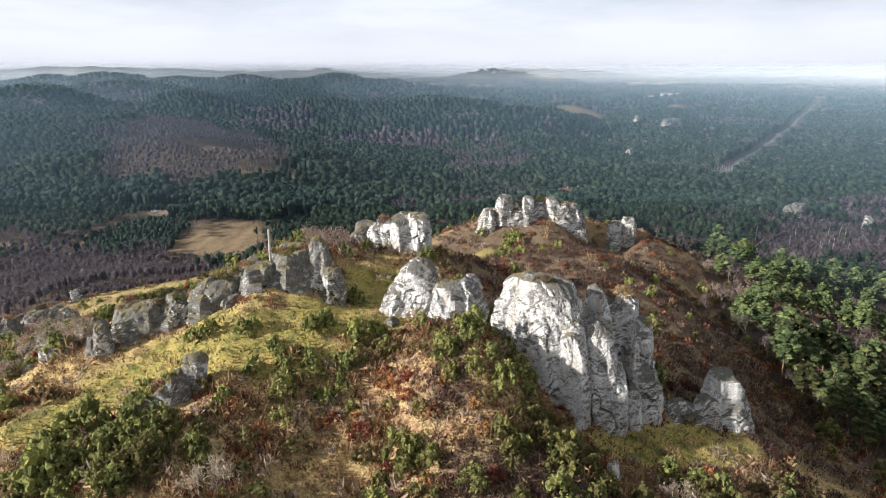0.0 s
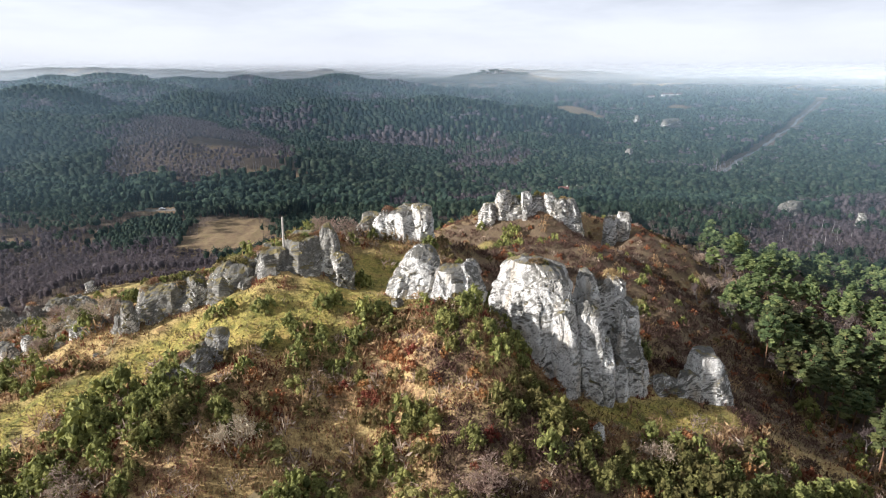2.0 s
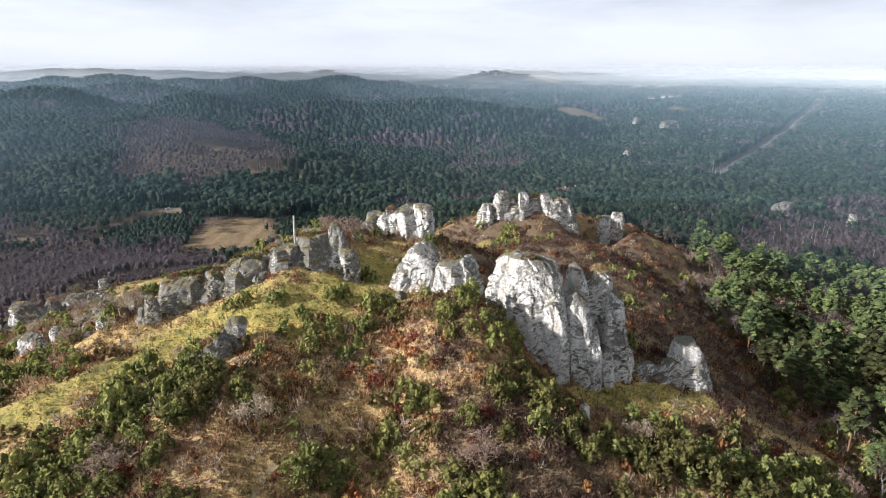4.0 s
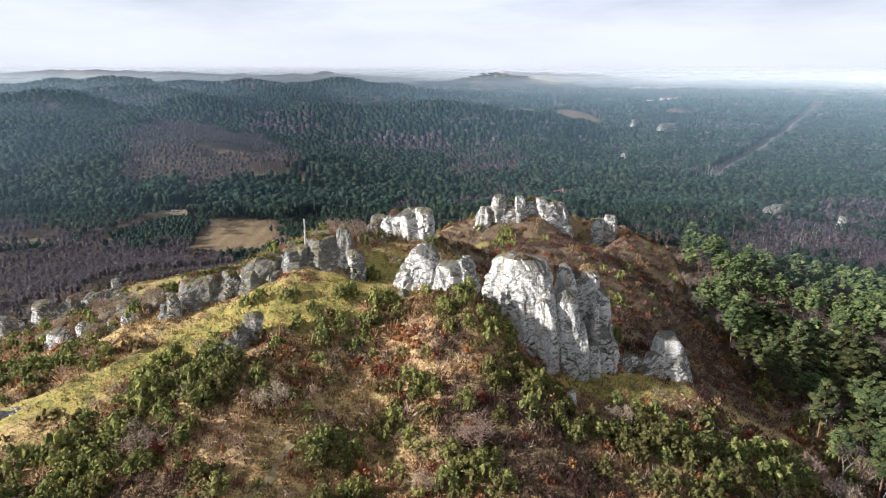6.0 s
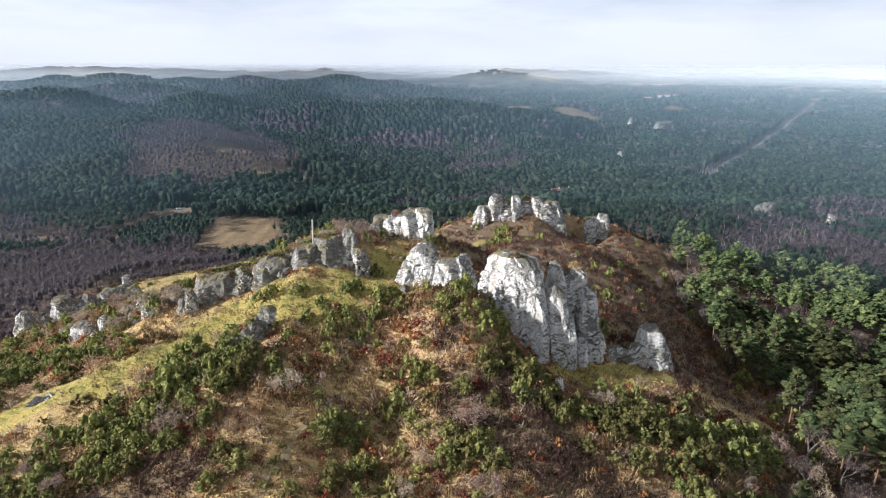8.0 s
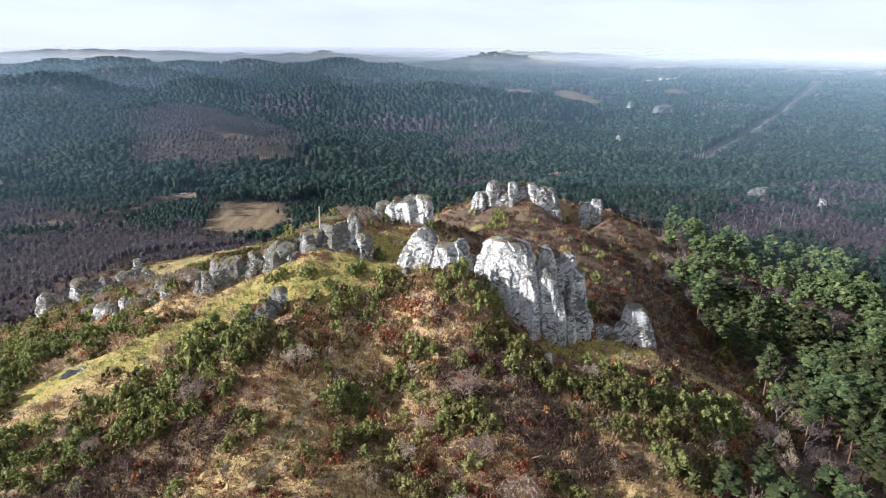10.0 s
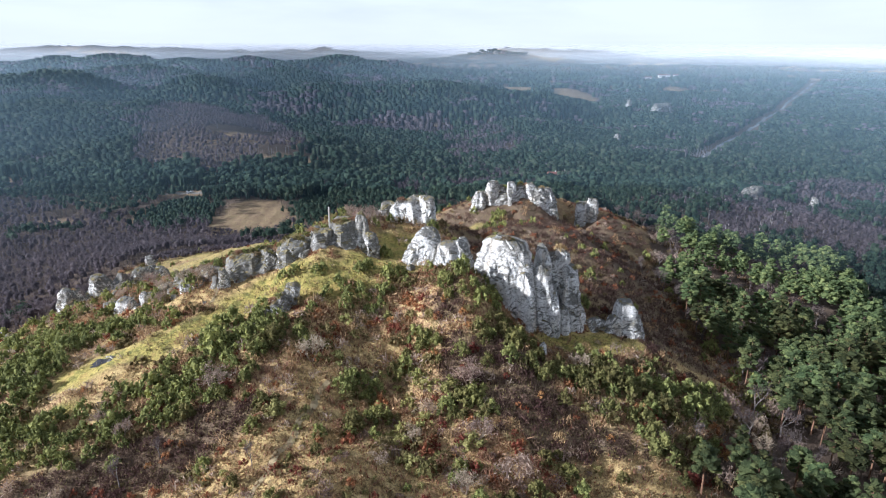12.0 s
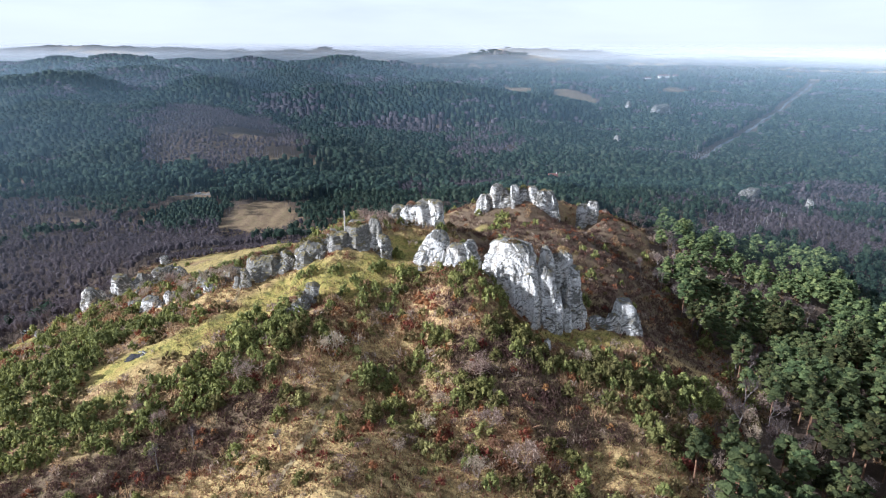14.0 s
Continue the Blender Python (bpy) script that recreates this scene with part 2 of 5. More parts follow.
# ---------------------------------------------------------------- land
# the hill as broad swells: x, y, rise, and reach along x and y
HILL = [
    (-7.9, 74.7, 46.6, 26.1, 69.4), (-94.9, 124.9, 22.6, 49, 55.1), (-15, 65.5, 18.5, 88.9, 22.8), (40.1, 222.2, 41.1, 62.9, 41.3),
    (-33.2, 113.6, 24.3, 17.2, 33.8), (6.6, 139.9, 25.1, 69.1, 18.1), (29.2, 168.1, 25, 42.1, 20.7), (-128, 76.6, 17.5, 95.5, 76.1),
    (56.9, 85.5, 17.5, 24.4, 79), (26.5, 109.5, 26, 28, 24.6), (-56.6, 175.8, 19.5, 51.5, 27.6), (59, 215.9, -14.7, 13.4, 16.2),
    (-89.4, 215.3, 17.6, 91.3, 45.2), (108.6, 114.3, 16.9, 90.8, 115.3), (-58.6, 108.7, 24.1, 23.9, 32.3), (62.9, 53.3, -12.2, 19.3, 43.6),
    (-24.7, -5.2, 32.4, 127.4, 81.6), (109.8, 317.8, 9.4, 132.9, 104.6), (-1.9, 4.6, -18.2, 20.2, 66.5), (-11.5, 62.2, -35.8, 21.4, 27.4),
]
# small knolls and hollows on it
KNOLLS = [(5, 84, 9.0, 9, 9), (-8, 126, 3.4, 11, 9)]
# far country: broad wooded hills on the plain
FAR_HILLS = [
    (-195, 520, 20, 110, 80), (-390, 620, 30, 190, 150), (-700, 980, 62, 380, 330), (-330, 1350, 40, 330, 220),
    (20, 960, 42, 240, 110), (-900, 1900, 70, 700, 260), (-300, 2100, 45, 260, 160), (365, 3080, 56, 380, 260), (60, 3250, 40, 380, 260),
    (-2300, 4000, 92, 1100, 600), (-900, 4500, 62, 900, 350), (700, 4700, 78, 700, 300), (2400, 4700, 30, 1600, 400),
]


def smooth(a, b, v):
    t = np.clip((v - a) / (b - a), 0, 1)
    return t * t * (3 - 2 * t)


def waves(x, y, size, seed):
    """Cheap rolling relief from a few crossed sines, about -1 to 1."""
    r = np.random.RandomState(seed)
    z = 0 * x
    for k in range(7):
        a, f, p = r.uniform(0, 6.28), r.uniform(0.6, 1.7) / size, r.uniform(0, 6.28)
        z = z + np.sin((x * np.cos(a) + y * np.sin(a)) * f * 6.28 + p)
    return z / 3.2


def height(x, y):
    x, y = np.asarray(x, float), np.asarray(y, float)
    z = 0 * x
    for a, b, h, u, v in HILL + KNOLLS:
        z = z + h * np.exp(-((x - a) / u) ** 2 - ((y - b) / v) ** 2)
    for a, b, h, u, v in FAR_HILLS:
        z = z + h * np.exp(-((x - a) / u) ** 2 - ((y - b) / v) ** 2)
    near = smooth(420, 220, np.hypot(x, y - 120))
    z = z - 16 * smooth(120, 520, x) * smooth(2600, 1200, y) * (1 - near)
    z = z + (1 - near) * (3.0 * waves(x, y, 420, 3) + 1.2 * waves(x, y, 130, 5))
    # folds of the wooded country; the plain along the forest road stays level
    fold = smooth(420, 760, y) * smooth(60, -260, x - 314 - (y - 655) * 0.671)
    z = z + fold * (10.0 * waves(x, y, 330, 13) + 5.5 * waves(x, y, 150, 15)) + smooth(1500, 2600, y) * 9 * waves(x, y, 900, 17)
    return z + near * (0.5 * waves(x, y, 13, 7) + 0.22 * waves(x, y, 5.2, 9))


def h1(x, y):
    return float(height(x, y))


def blot(x, y, cx, cy, rx, ry, turn=0.0, soft=0.35, rough=0.18):
    """How far a place lies inside a rough-edged patch of the plan: 0 to 1."""
    c, s = math.cos(radians(turn)), math.sin(radians(turn))
    u, v = ((x - cx) * c + (y - cy) * s) / rx, (-(x - cx) * s + (y - cy) * c) / ry
    d = np.hypot(u, v) + rough * waves(x, y, 0.6 * min(rx, ry) + 2, 21)
    return smooth(1 + soft, 1 - soft, d)


LAWN = [(-58, 77, 15, 5, 38), (-45, 90, 14, 8, 20), (-30, 88, 14, 7, 10), (-19, 97, 10, 6, 0), (-66, 70, 8, 6, 38), (-12, 113, 9, 13, 20), (-78, 64.5, 11, 4.6, 25),
        (-83, 52, 6.5, 1.9, 15), (13, 196, 5, 3, 0), (37, 82.5, 16, 5.5, 14), (-132, 104, 16, 8, 10), (-90, 180, 44, 28, 12), (-112, 215, 30, 10, 15)]
STRAWS = [(-24, 28, 32, 9, 0), (-30, 38, 16, 7, 10), (-12, 33, 12, 6, 0), (-27, 52, 5, 10, 15), (-17, 68, 7, 3.5, 15), (38, 38, 14, 6, 0), (-131, 346, 22, 38, 15), (-139, 480, 32, 15, 20), (-176, 572, 52, 26, 50), (62, 30, 16, 9, 0),
          (-52, 101, 12, 4, 10), (-71, 60, 6, 3, 10), (-62, 93, 12, 5, 15), (-175, 776, 30, 14, 0), (-356, 415, 36, 13, 0), (1620, 2300, 340, 140, 0), (118, 1640, 150, 90, 0), (66, 84, 9, 5, 0)]
CLEARINGS = [(-139, 480, 32, 15, 20), (-261, 332, 22, 10, 0), (-128, 325, 27, 62, 15), (-185, 345, 27, 38, 10), (-96, 372, 12, 18, 0), (-182, 558, 60, 36, 50), (-196, 397, 24, 9, 8), (-85, 185, 40, 26, 12), (-112, 215, 34, 14, 15), (-356, 415, 34, 12, 0), (-175, 776, 26, 12, 0), (-185, 398, 26, 5, 20),
             (319, 1430, 58, 115, 0), (695, 1680, 80, 125, 0), (118, 1640, 150, 100, 0), (1620, 2300, 330, 150, 0), (470, 1260, 40, 80, 0), (854, 2360, 110, 34, 0)]


SHADE_BRACKENS = [(5, 62, 6, 9, 0), (28, 46, 14, 6, -8), (16, 66, 7, 8, 0), (60, 120, 22, 42, 0), (45, 170, 40, 34, 0), (30, 125, 30, 16, 0), (6, 158, 30, 18, 0), (12, 186, 34, 20, 0), (70, 205, 24, 16, 0), (42, 200, 36, 20, 0), (14, 208, 22, 14, 0), (-60, 40, 20, 7, 15), (-76, 34, 20, 7, 10), (-46, 48, 8, 5, 10), (1, 78, 3.5, 4, 0), (18, 54, 9, 7, 0)]


def bracken_shade(x, y):
    """Where red-brown bracken covers the slope, darkened in parts to imitate shade."""
    return np.max([blot(x, y, *b) for b in SHADE_BRACKENS], 0)


def edge_right(y):
    return np.interp(y, [-60, 30, 50, 66, 100, 130, 180, 220, 250], [50, 46, 48, 72, 84, 78, 88, 98, 60])


def edge_left(y):
    return np.interp(y, [-60, 40, 80, 110, 150, 190, 225, 240, 252], [-190, -180, -165, -148, -142, -150, -150, -120, 40])


def wooded(x, y, roads=True):
    """1 where woods grow, 0 on the bare hill and in clearings."""
    w = np.where((y < 252) & (x < edge_right(y)) & (x > edge_left(y)), 0.0, 1.0)
    for c in CLEARINGS:
        w = np.minimum(w, 1 - blot(x, y, *c, soft=0.1))
    road = np.abs(x - (314 + (y - 655) * 0.671)) / 1.2
    w = np.where(roads & (road < 9 + y * 0.006) & (y > 560) & (y < 2400), 0.0, w)
    return w


def grid_lines(lo, hi, fine_lo, fine_hi, step, grow):
    a = list(np.arange(fine_lo, fine_hi, step))
    s = step
    while a[-1] < hi:
        s *= grow
        a.append(min(a[-1] + s, hi))
    s, b = step, [fine_lo]
    while b[-1] > lo:
        s *= grow
        b.append(max(b[-1] - s, lo))
    return np.array(b[:0:-1] + a)


def mesh_object(name, verts, faces, mat, parent=None, shade=False):
    me = bpy.data.meshes.new(name)
    me.from_pydata(np.asarray(verts).tolist(), [], faces.tolist() if isinstance(faces, np.ndarray) else faces)
    if mat:
        me.materials.append(mat)
    if shade:
        me.polygons.foreach_set("use_smooth", [True] * len(me.polygons))
    ob = new(name, me)
    if parent:
        ob.parent = parent
    return ob


def grid_faces(nu, nv):
    i = np.arange(nu * nv).reshape(nv, nu)
    return np.stack([i[:-1, :-1], i[:-1, 1:], i[1:, 1:], i[1:, :-1]], -1).reshape(-1, 4)


gx = grid_lines(-4900, 4900, -165, 165, 1.8, 1.075)
gy = grid_lines(-700, 4950, 5, 250, 1.8, 1.04)
GX, GY = np.meshgrid(gx, gy)
X, Y = GX.ravel(), GY.ravel()
ground = mesh_object("ground", np.stack([X, Y, height(X, Y)], -1), grid_faces(len(gx), len(gy)), GROUND, shade=True)
tagged(ground, "hill turf, bracken and forest floor running to the horizon", "ground", kind="structure")
plan = np.zeros((len(X), 4), np.float32)
plan[:, 3] = 1
for p in LAWN:
    plan[:, 0] = np.maximum(plan[:, 0], blot(X, Y, *p))
for p in STRAWS:
    plan[:, 2] = np.maximum(plan[:, 2], blot(X, Y, *p))
plan[:, 0] *= np.where(Y > 150, 0.55, 1.0)
plan[:, 2] *= np.where(Y > 250, 0.06, np.where(Y > 150, 0.12, 1.0))
# road verges keep the dark forest floor colour, standing in for tree shadow
# soil under bracken and on the back slope is darkened, imitating shade
plan[:, 1] = (1 - wooded(X, Y, False)) * (1 - 0.8 * bracken_shade(X, Y)) * np.where(Y > 250, 0.30, np.where(Y > 135, 0.6, 1.0))
far_field = smooth(0.35, 0.6, waves(X, Y, 900, 31)) * smooth(2300, 3200, Y)
plan[:, 2] = np.maximum(plan[:, 2], far_field)
layer = ground.data.color_attributes.new("plan", "FLOAT_COLOR", "POINT")
layer.data.foreach_set("color", plan.ravel())


# ---------------------------------------------------------------- rocks
def lobe(x, y, zb, zt, rx, ry, turn=0.0, box=0.6, lean=(0, 0), taper=0.15, rough=1.0, n=72, seed=0, cut=0.86):
    """One weathered limestone block: a rounded box split along flat faces, then cracked and pitted."""
    rng = np.random.RandomState(seed)
    n = int(n * 0.76)
    rows = max(14, int(n * 0.42 * (zt - zb) / (rx + ry)))
    up = np.concatenate([np.linspace(-0.97, 0.9, rows), [0.94, 0.97, 0.99], [1.0] * 5])
    ring = (1 - np.minimum(np.abs(up), 0.998) ** (2 / box)) ** (box / 2)
    ring[-5:] = ring[-6] * np.array([0.86, 0.66, 0.44, 0.22, 0.05])
    nv = len(up)
    th = np.linspace(0, 2 * np.pi, n, endpoint=False)
    T, P = np.meshgrid(th, up)
    r = np.repeat(ring[:, None], n, 1)
    square = 0.45 if box < 0.42 else 0.75
    pw = lambda v, e: np.sign(v) * np.abs(v) ** e
    U = np.stack([r * pw(np.cos(T), square), r * pw(np.sin(T), square), P], -1).reshape(-1, 3)
    # flat joints cut the block
    for _ in range(26):
        q = rng.normal(size=3) * (1, 1, 0.5)
        q /= np.linalg.norm(q)
        d = U @ q
        U = U * np.where(d > 0, np.minimum(1, rng.uniform(cut - 0.06, cut + 0.22) / np.maximum(d, 1e-6)), 1)[:, None]
    k = (U[:, 2] + 1) / 2
    size = 1 + taper - 2 * taper * k
    c, s = math.cos(radians(turn)), math.sin(radians(turn))
    px, py = U[:, 0] * rx * size, U[:, 1] * ry * size
    top = max(k.max(), 1e-3)
    pts = np.stack([x + px * c - py * s + lean[0] * k, y + px * s + py * c + lean[1] * k, zb + (zt - zb) * k / top], -1)
    out = np.stack([U[:, 0] * c / rx - U[:, 1] * s / ry, U[:, 0] * s / rx + U[:, 1] * c / ry, U[:, 2] * 2 / (zt - zb)], -1)
    out /= np.linalg.norm(out, axis=-1, keepdims=True) + 1e-9
    scale = min(rx, ry, (zt - zb) / 2)
    off = Vector((seed * 7.3, seed * 3.1, seed * 5.7))
    moved = []
    a1, a2 = 0.14 * scale * rough, 0.075 * rough ** 0.5 * min(scale, 2.6)
    f1, deep = 0.8 / scale, rough * min(scale, 3.0)
    for p, q in zip(pts.tolist(), out.tolist()):
        v = Vector(p)
        bend = Vector((noise.noise(v * 0.35), noise.noise(v * 0.35 + off), noise.noise(v * 0.35 - off)))
        # upright slabs, parted by a few narrow clefts
        w = Vector((v.x, v.y, v.z * 0.22)) + off + bend * 1.1
        d, cells = noise.voronoi(w * 0.30)
        slab = noise.cell(cells[0] * 7.7)
        cleft = max(0.0, 1 - (d[1] - d[0]) / 0.045) * max(0.0, noise.noise(v * 0.15 + off) + 0.35)
        # broken edges and ledges across them
        d, cells = noise.voronoi(Vector((v.x * 0.5, v.y * 0.5, v.z * 0.36)) + bend * 0.9 + off)
        chip = noise.cell(cells[0] * 5.3)
        big = noise.noise(Vector((v.x, v.y, v.z * 0.7)) * f1 + off)
        small = noise.fractal(v * 0.5 + off, 0.8, 2.1, 3) - 0.6 * abs(noise.noise(v * 0.35 - off))
        pit = max(0.0, noise.noise(v * 0.9 + off * 2) - 0.22)
        g = a1 * big + deep * (0.18 * slab + 0.07 * chip - 0.60 * cleft) + a2 * (1.8 * small - 2.0 * pit)
        moved.append((v.x + q[0] * g, v.y + q[1] * g, v.z + 0.6 * q[2] * g))
    f = np.arange(n * nv).reshape(nv, n)
    g = np.roll(f, -1, 1)
    faces = np.stack([f[:-1], g[:-1], g[1:], f[1:]], -1).reshape(-1, 4).tolist()
    faces.append(f[-1].tolist())
    return moved, faces


def crag(name, label, lobes, group="limestone crags of the hill", mat=None):
    """A crag: one rock thing with its buttresses as parts. Lobes: keyword sets for lobe()."""
    if len(lobes) == 1:
        v, f = lobe(**lobes[0])
        ob = mesh_object(name, v, f, mat or ROCK)
        return tagged(ob, label, "rock", group)
    base = new(name)
    base.location = (lobes[0]["x"], lobes[0]["y"], lobes[0]["zb"])
    tagged(base, label, "rock", group)
    for k in lobes:
        v, f = lobe(**k)
        ob = mesh_object("buttress", np.array(v) - np.array(base.location), f, mat or ROCK, base)
    return base


def L(x, y, zb, zt, rx, ry, turn=0, box=0.6, lean=(0, 0), taper=0.15, rough=1.0, n=64, seed=None, cut=0.88):
    return dict(cut=cut, x=x, y=y, zb=zb, zt=zt, rx=rx, ry=ry, turn=turn, box=box, lean=lean, taper=taper, rough=rough, n=n,
                seed=seed if seed is not None else int(abs(x * 13 + y * 7 + zt * 3)) % 97)


crag("limestone_cliff", "tall white limestone cliff with dark lichen streaks and cracked buttresses", [
    L(16.9, 92.6, 36, 67.4, 8.8, 5.8, -36, 0.62, (-0.8, 0.6), 0.0, 0.7, 190, 3, 0.95),
    L(22.4, 84.6, 35, 60.1, 2.3, 3.4, 24, 0.75, (-2.2, 2.2), 0.02, 0.6, 96, 5),
    L(26.8, 86.6, 35, 61.3, 2.7, 3.6, 16, 0.75, (-2.0, 2.4), 0.02, 0.6, 100, 8),
    L(29.2, 85.8, 35, 54.9, 1.9, 2.8, 10, 0.80, (-1.2, 1.6), 0.04, 0.6, 80, 11),
    L(32.2, 87.6, 35, 50.0, 1.7, 2.6, 0, 0.80, (-0.8, 1.4), 0.08, 0.6, 72, 14),
    L(34.3, 92.4, 38, 59.5, 2.9, 4.2, -10, 0.55, (-1.4, 1.6), 0.02, 0.8, 104, 17),
    L(35.0, 90.4, 35, 53.2, 3.5, 3.8, -6, 0.60, (-0.6, 1.6), 0.06, 0.8, 100, 18),
    L(26.6, 96.0, 44, 64.2, 2.4, 3.6, 0, 0.60, (0, 0), 0.08, 0.9, 80, 20),
    L(30.8, 97.2, 44, 62.9, 3.6, 3.8, 0, 0.60, (0, 0), 0.10, 1.0, 88, 23),
    L(41.4, 92.0, 36, 45.0, 4.0, 3.2, 0, 0.6, (0, 0), 0.3, 1.1, 64, 29),
])
crag("egg_boulder", "large rounded white limestone boulder on short turf", [
    L(-7.0, 105, 51, 66.4, 4.7, 4.6, 10, 0.8, (3.0, 0), 0.12, 0.5, 120, 31, 0.92),
    L(-8.6, 104.2, 51, 62.0, 4.0, 3.8, 0, 0.8, (0.8, 0), 0.05, 0.6, 80, 34, 0.9),
    L(-3.4, 102.0, 53, 58.6, 1.5, 1.4, 0, 0.6, (0, 0), 0.1, 0.8, 40, 35)])
crag("split_boulder", "pale limestone boulders with dark scrub between them", [
    L(0.2, 102, 51, 62.2, 3.3, 3.4, 15, 0.5, (0.2, 0), 0.06, 0.6, 80, 37, 0.9),
    L(4.6, 102.6, 51, 63.8, 3.5, 3.6, -14, 0.55, (0.3, 0), 0.08, 0.7, 84, 40, 0.88),
    L(2.2, 102.6, 50, 63.0, 5.8, 3.4, 4, 0.5, (0, 0), 0.06, 0.7, 84, 41, 0.9)])
crag("rock_tower", "square grey limestone tower on a sloping rock foot", [
    L(49.4, 93.6, 33, 49.0, 3.0, 2.7, 5, 0.2, (-0.2, 0.3), 0.02, 0.4, 84, 43, 1.15),
    L(50.6, 92.4, 31, 45.4, 4.8, 3.2, -8, 0.3, (-0.9, 1), 0.2, 0.6, 88, 46, 1.0),
    L(45.4, 91.6, 33, 45.2, 4.4, 2.6, -14, 0.45, (1.6, 1), 0.20, 0.7, 60, 47),
    L(53.8, 91.6, 29, 41.8, 2.8, 2.4, -10, 0.4, (-1.6, 0.8), 0.2, 0.7, 60, 48)])
crag("white_rock", "small upright white rock among low bushes", [L(23.0, 68.6, 46.5, 49.9, 0.85, 0.8, 0, 0.6, (-0.2, 0), 0.22, 1.1, 40, 49)])
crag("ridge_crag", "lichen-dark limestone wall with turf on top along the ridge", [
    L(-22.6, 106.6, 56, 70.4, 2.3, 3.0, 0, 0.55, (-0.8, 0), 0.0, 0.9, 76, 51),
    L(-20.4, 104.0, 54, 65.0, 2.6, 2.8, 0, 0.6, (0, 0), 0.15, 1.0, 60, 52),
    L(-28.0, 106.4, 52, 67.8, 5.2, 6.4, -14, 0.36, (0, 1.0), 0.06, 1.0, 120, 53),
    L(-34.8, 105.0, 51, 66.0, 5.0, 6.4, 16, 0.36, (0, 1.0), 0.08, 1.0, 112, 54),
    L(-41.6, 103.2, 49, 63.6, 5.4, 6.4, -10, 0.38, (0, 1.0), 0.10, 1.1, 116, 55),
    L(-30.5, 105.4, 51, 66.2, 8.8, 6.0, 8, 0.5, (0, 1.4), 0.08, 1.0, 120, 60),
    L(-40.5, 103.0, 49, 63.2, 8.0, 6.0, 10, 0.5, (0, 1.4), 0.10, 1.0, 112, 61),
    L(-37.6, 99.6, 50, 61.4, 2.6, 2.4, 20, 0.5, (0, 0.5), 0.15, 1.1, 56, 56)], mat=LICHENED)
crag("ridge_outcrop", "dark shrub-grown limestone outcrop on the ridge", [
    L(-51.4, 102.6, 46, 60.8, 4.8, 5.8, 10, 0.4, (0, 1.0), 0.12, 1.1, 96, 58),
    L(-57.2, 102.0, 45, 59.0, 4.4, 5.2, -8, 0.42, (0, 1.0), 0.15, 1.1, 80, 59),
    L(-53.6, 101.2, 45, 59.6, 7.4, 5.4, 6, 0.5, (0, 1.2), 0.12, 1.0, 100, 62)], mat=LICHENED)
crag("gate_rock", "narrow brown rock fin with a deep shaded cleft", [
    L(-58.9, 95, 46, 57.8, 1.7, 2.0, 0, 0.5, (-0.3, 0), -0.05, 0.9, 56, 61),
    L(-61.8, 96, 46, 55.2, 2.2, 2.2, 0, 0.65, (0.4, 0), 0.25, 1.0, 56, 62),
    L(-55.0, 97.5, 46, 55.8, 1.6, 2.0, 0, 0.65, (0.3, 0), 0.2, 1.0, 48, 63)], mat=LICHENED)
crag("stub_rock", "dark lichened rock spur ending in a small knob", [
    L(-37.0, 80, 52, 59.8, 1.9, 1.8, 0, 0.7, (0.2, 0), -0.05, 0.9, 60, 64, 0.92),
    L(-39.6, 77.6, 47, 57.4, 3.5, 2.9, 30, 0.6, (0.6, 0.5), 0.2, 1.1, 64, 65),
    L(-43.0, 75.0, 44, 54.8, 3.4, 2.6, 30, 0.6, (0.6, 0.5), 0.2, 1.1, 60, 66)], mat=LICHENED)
crag("upper_crag", "overhanging white limestone pillar with a shelving slab", [
    L(-4.9, 131.5, 52, 68.6, 2.9, 3.2, 8, 0.45, (-0.6, 0), -0.10, 0.7, 92, 67, 0.92),
    L(-8.4, 131.6, 53, 67.4, 2.2, 3.4, -14, 0.45, (-1.2, 0), -0.05, 0.7, 72, 66, 0.9),
    L(-9.6, 132.2, 53, 67.2, 6.6, 3.4, -6, 0.42, (-0.8, 0), 0.0, 0.8, 92, 65, 0.9),
    L(-12.6, 132.4, 54, 67.2, 4.2, 3.2, -12, 0.45, (-1.4, 0), 0.06, 0.8, 88, 68, 0.88)])
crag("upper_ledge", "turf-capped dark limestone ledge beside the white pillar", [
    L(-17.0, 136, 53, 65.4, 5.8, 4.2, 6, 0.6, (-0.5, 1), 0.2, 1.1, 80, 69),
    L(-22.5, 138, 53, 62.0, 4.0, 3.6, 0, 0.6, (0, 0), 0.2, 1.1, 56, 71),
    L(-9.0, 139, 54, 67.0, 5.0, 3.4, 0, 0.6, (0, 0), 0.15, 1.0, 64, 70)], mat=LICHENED)
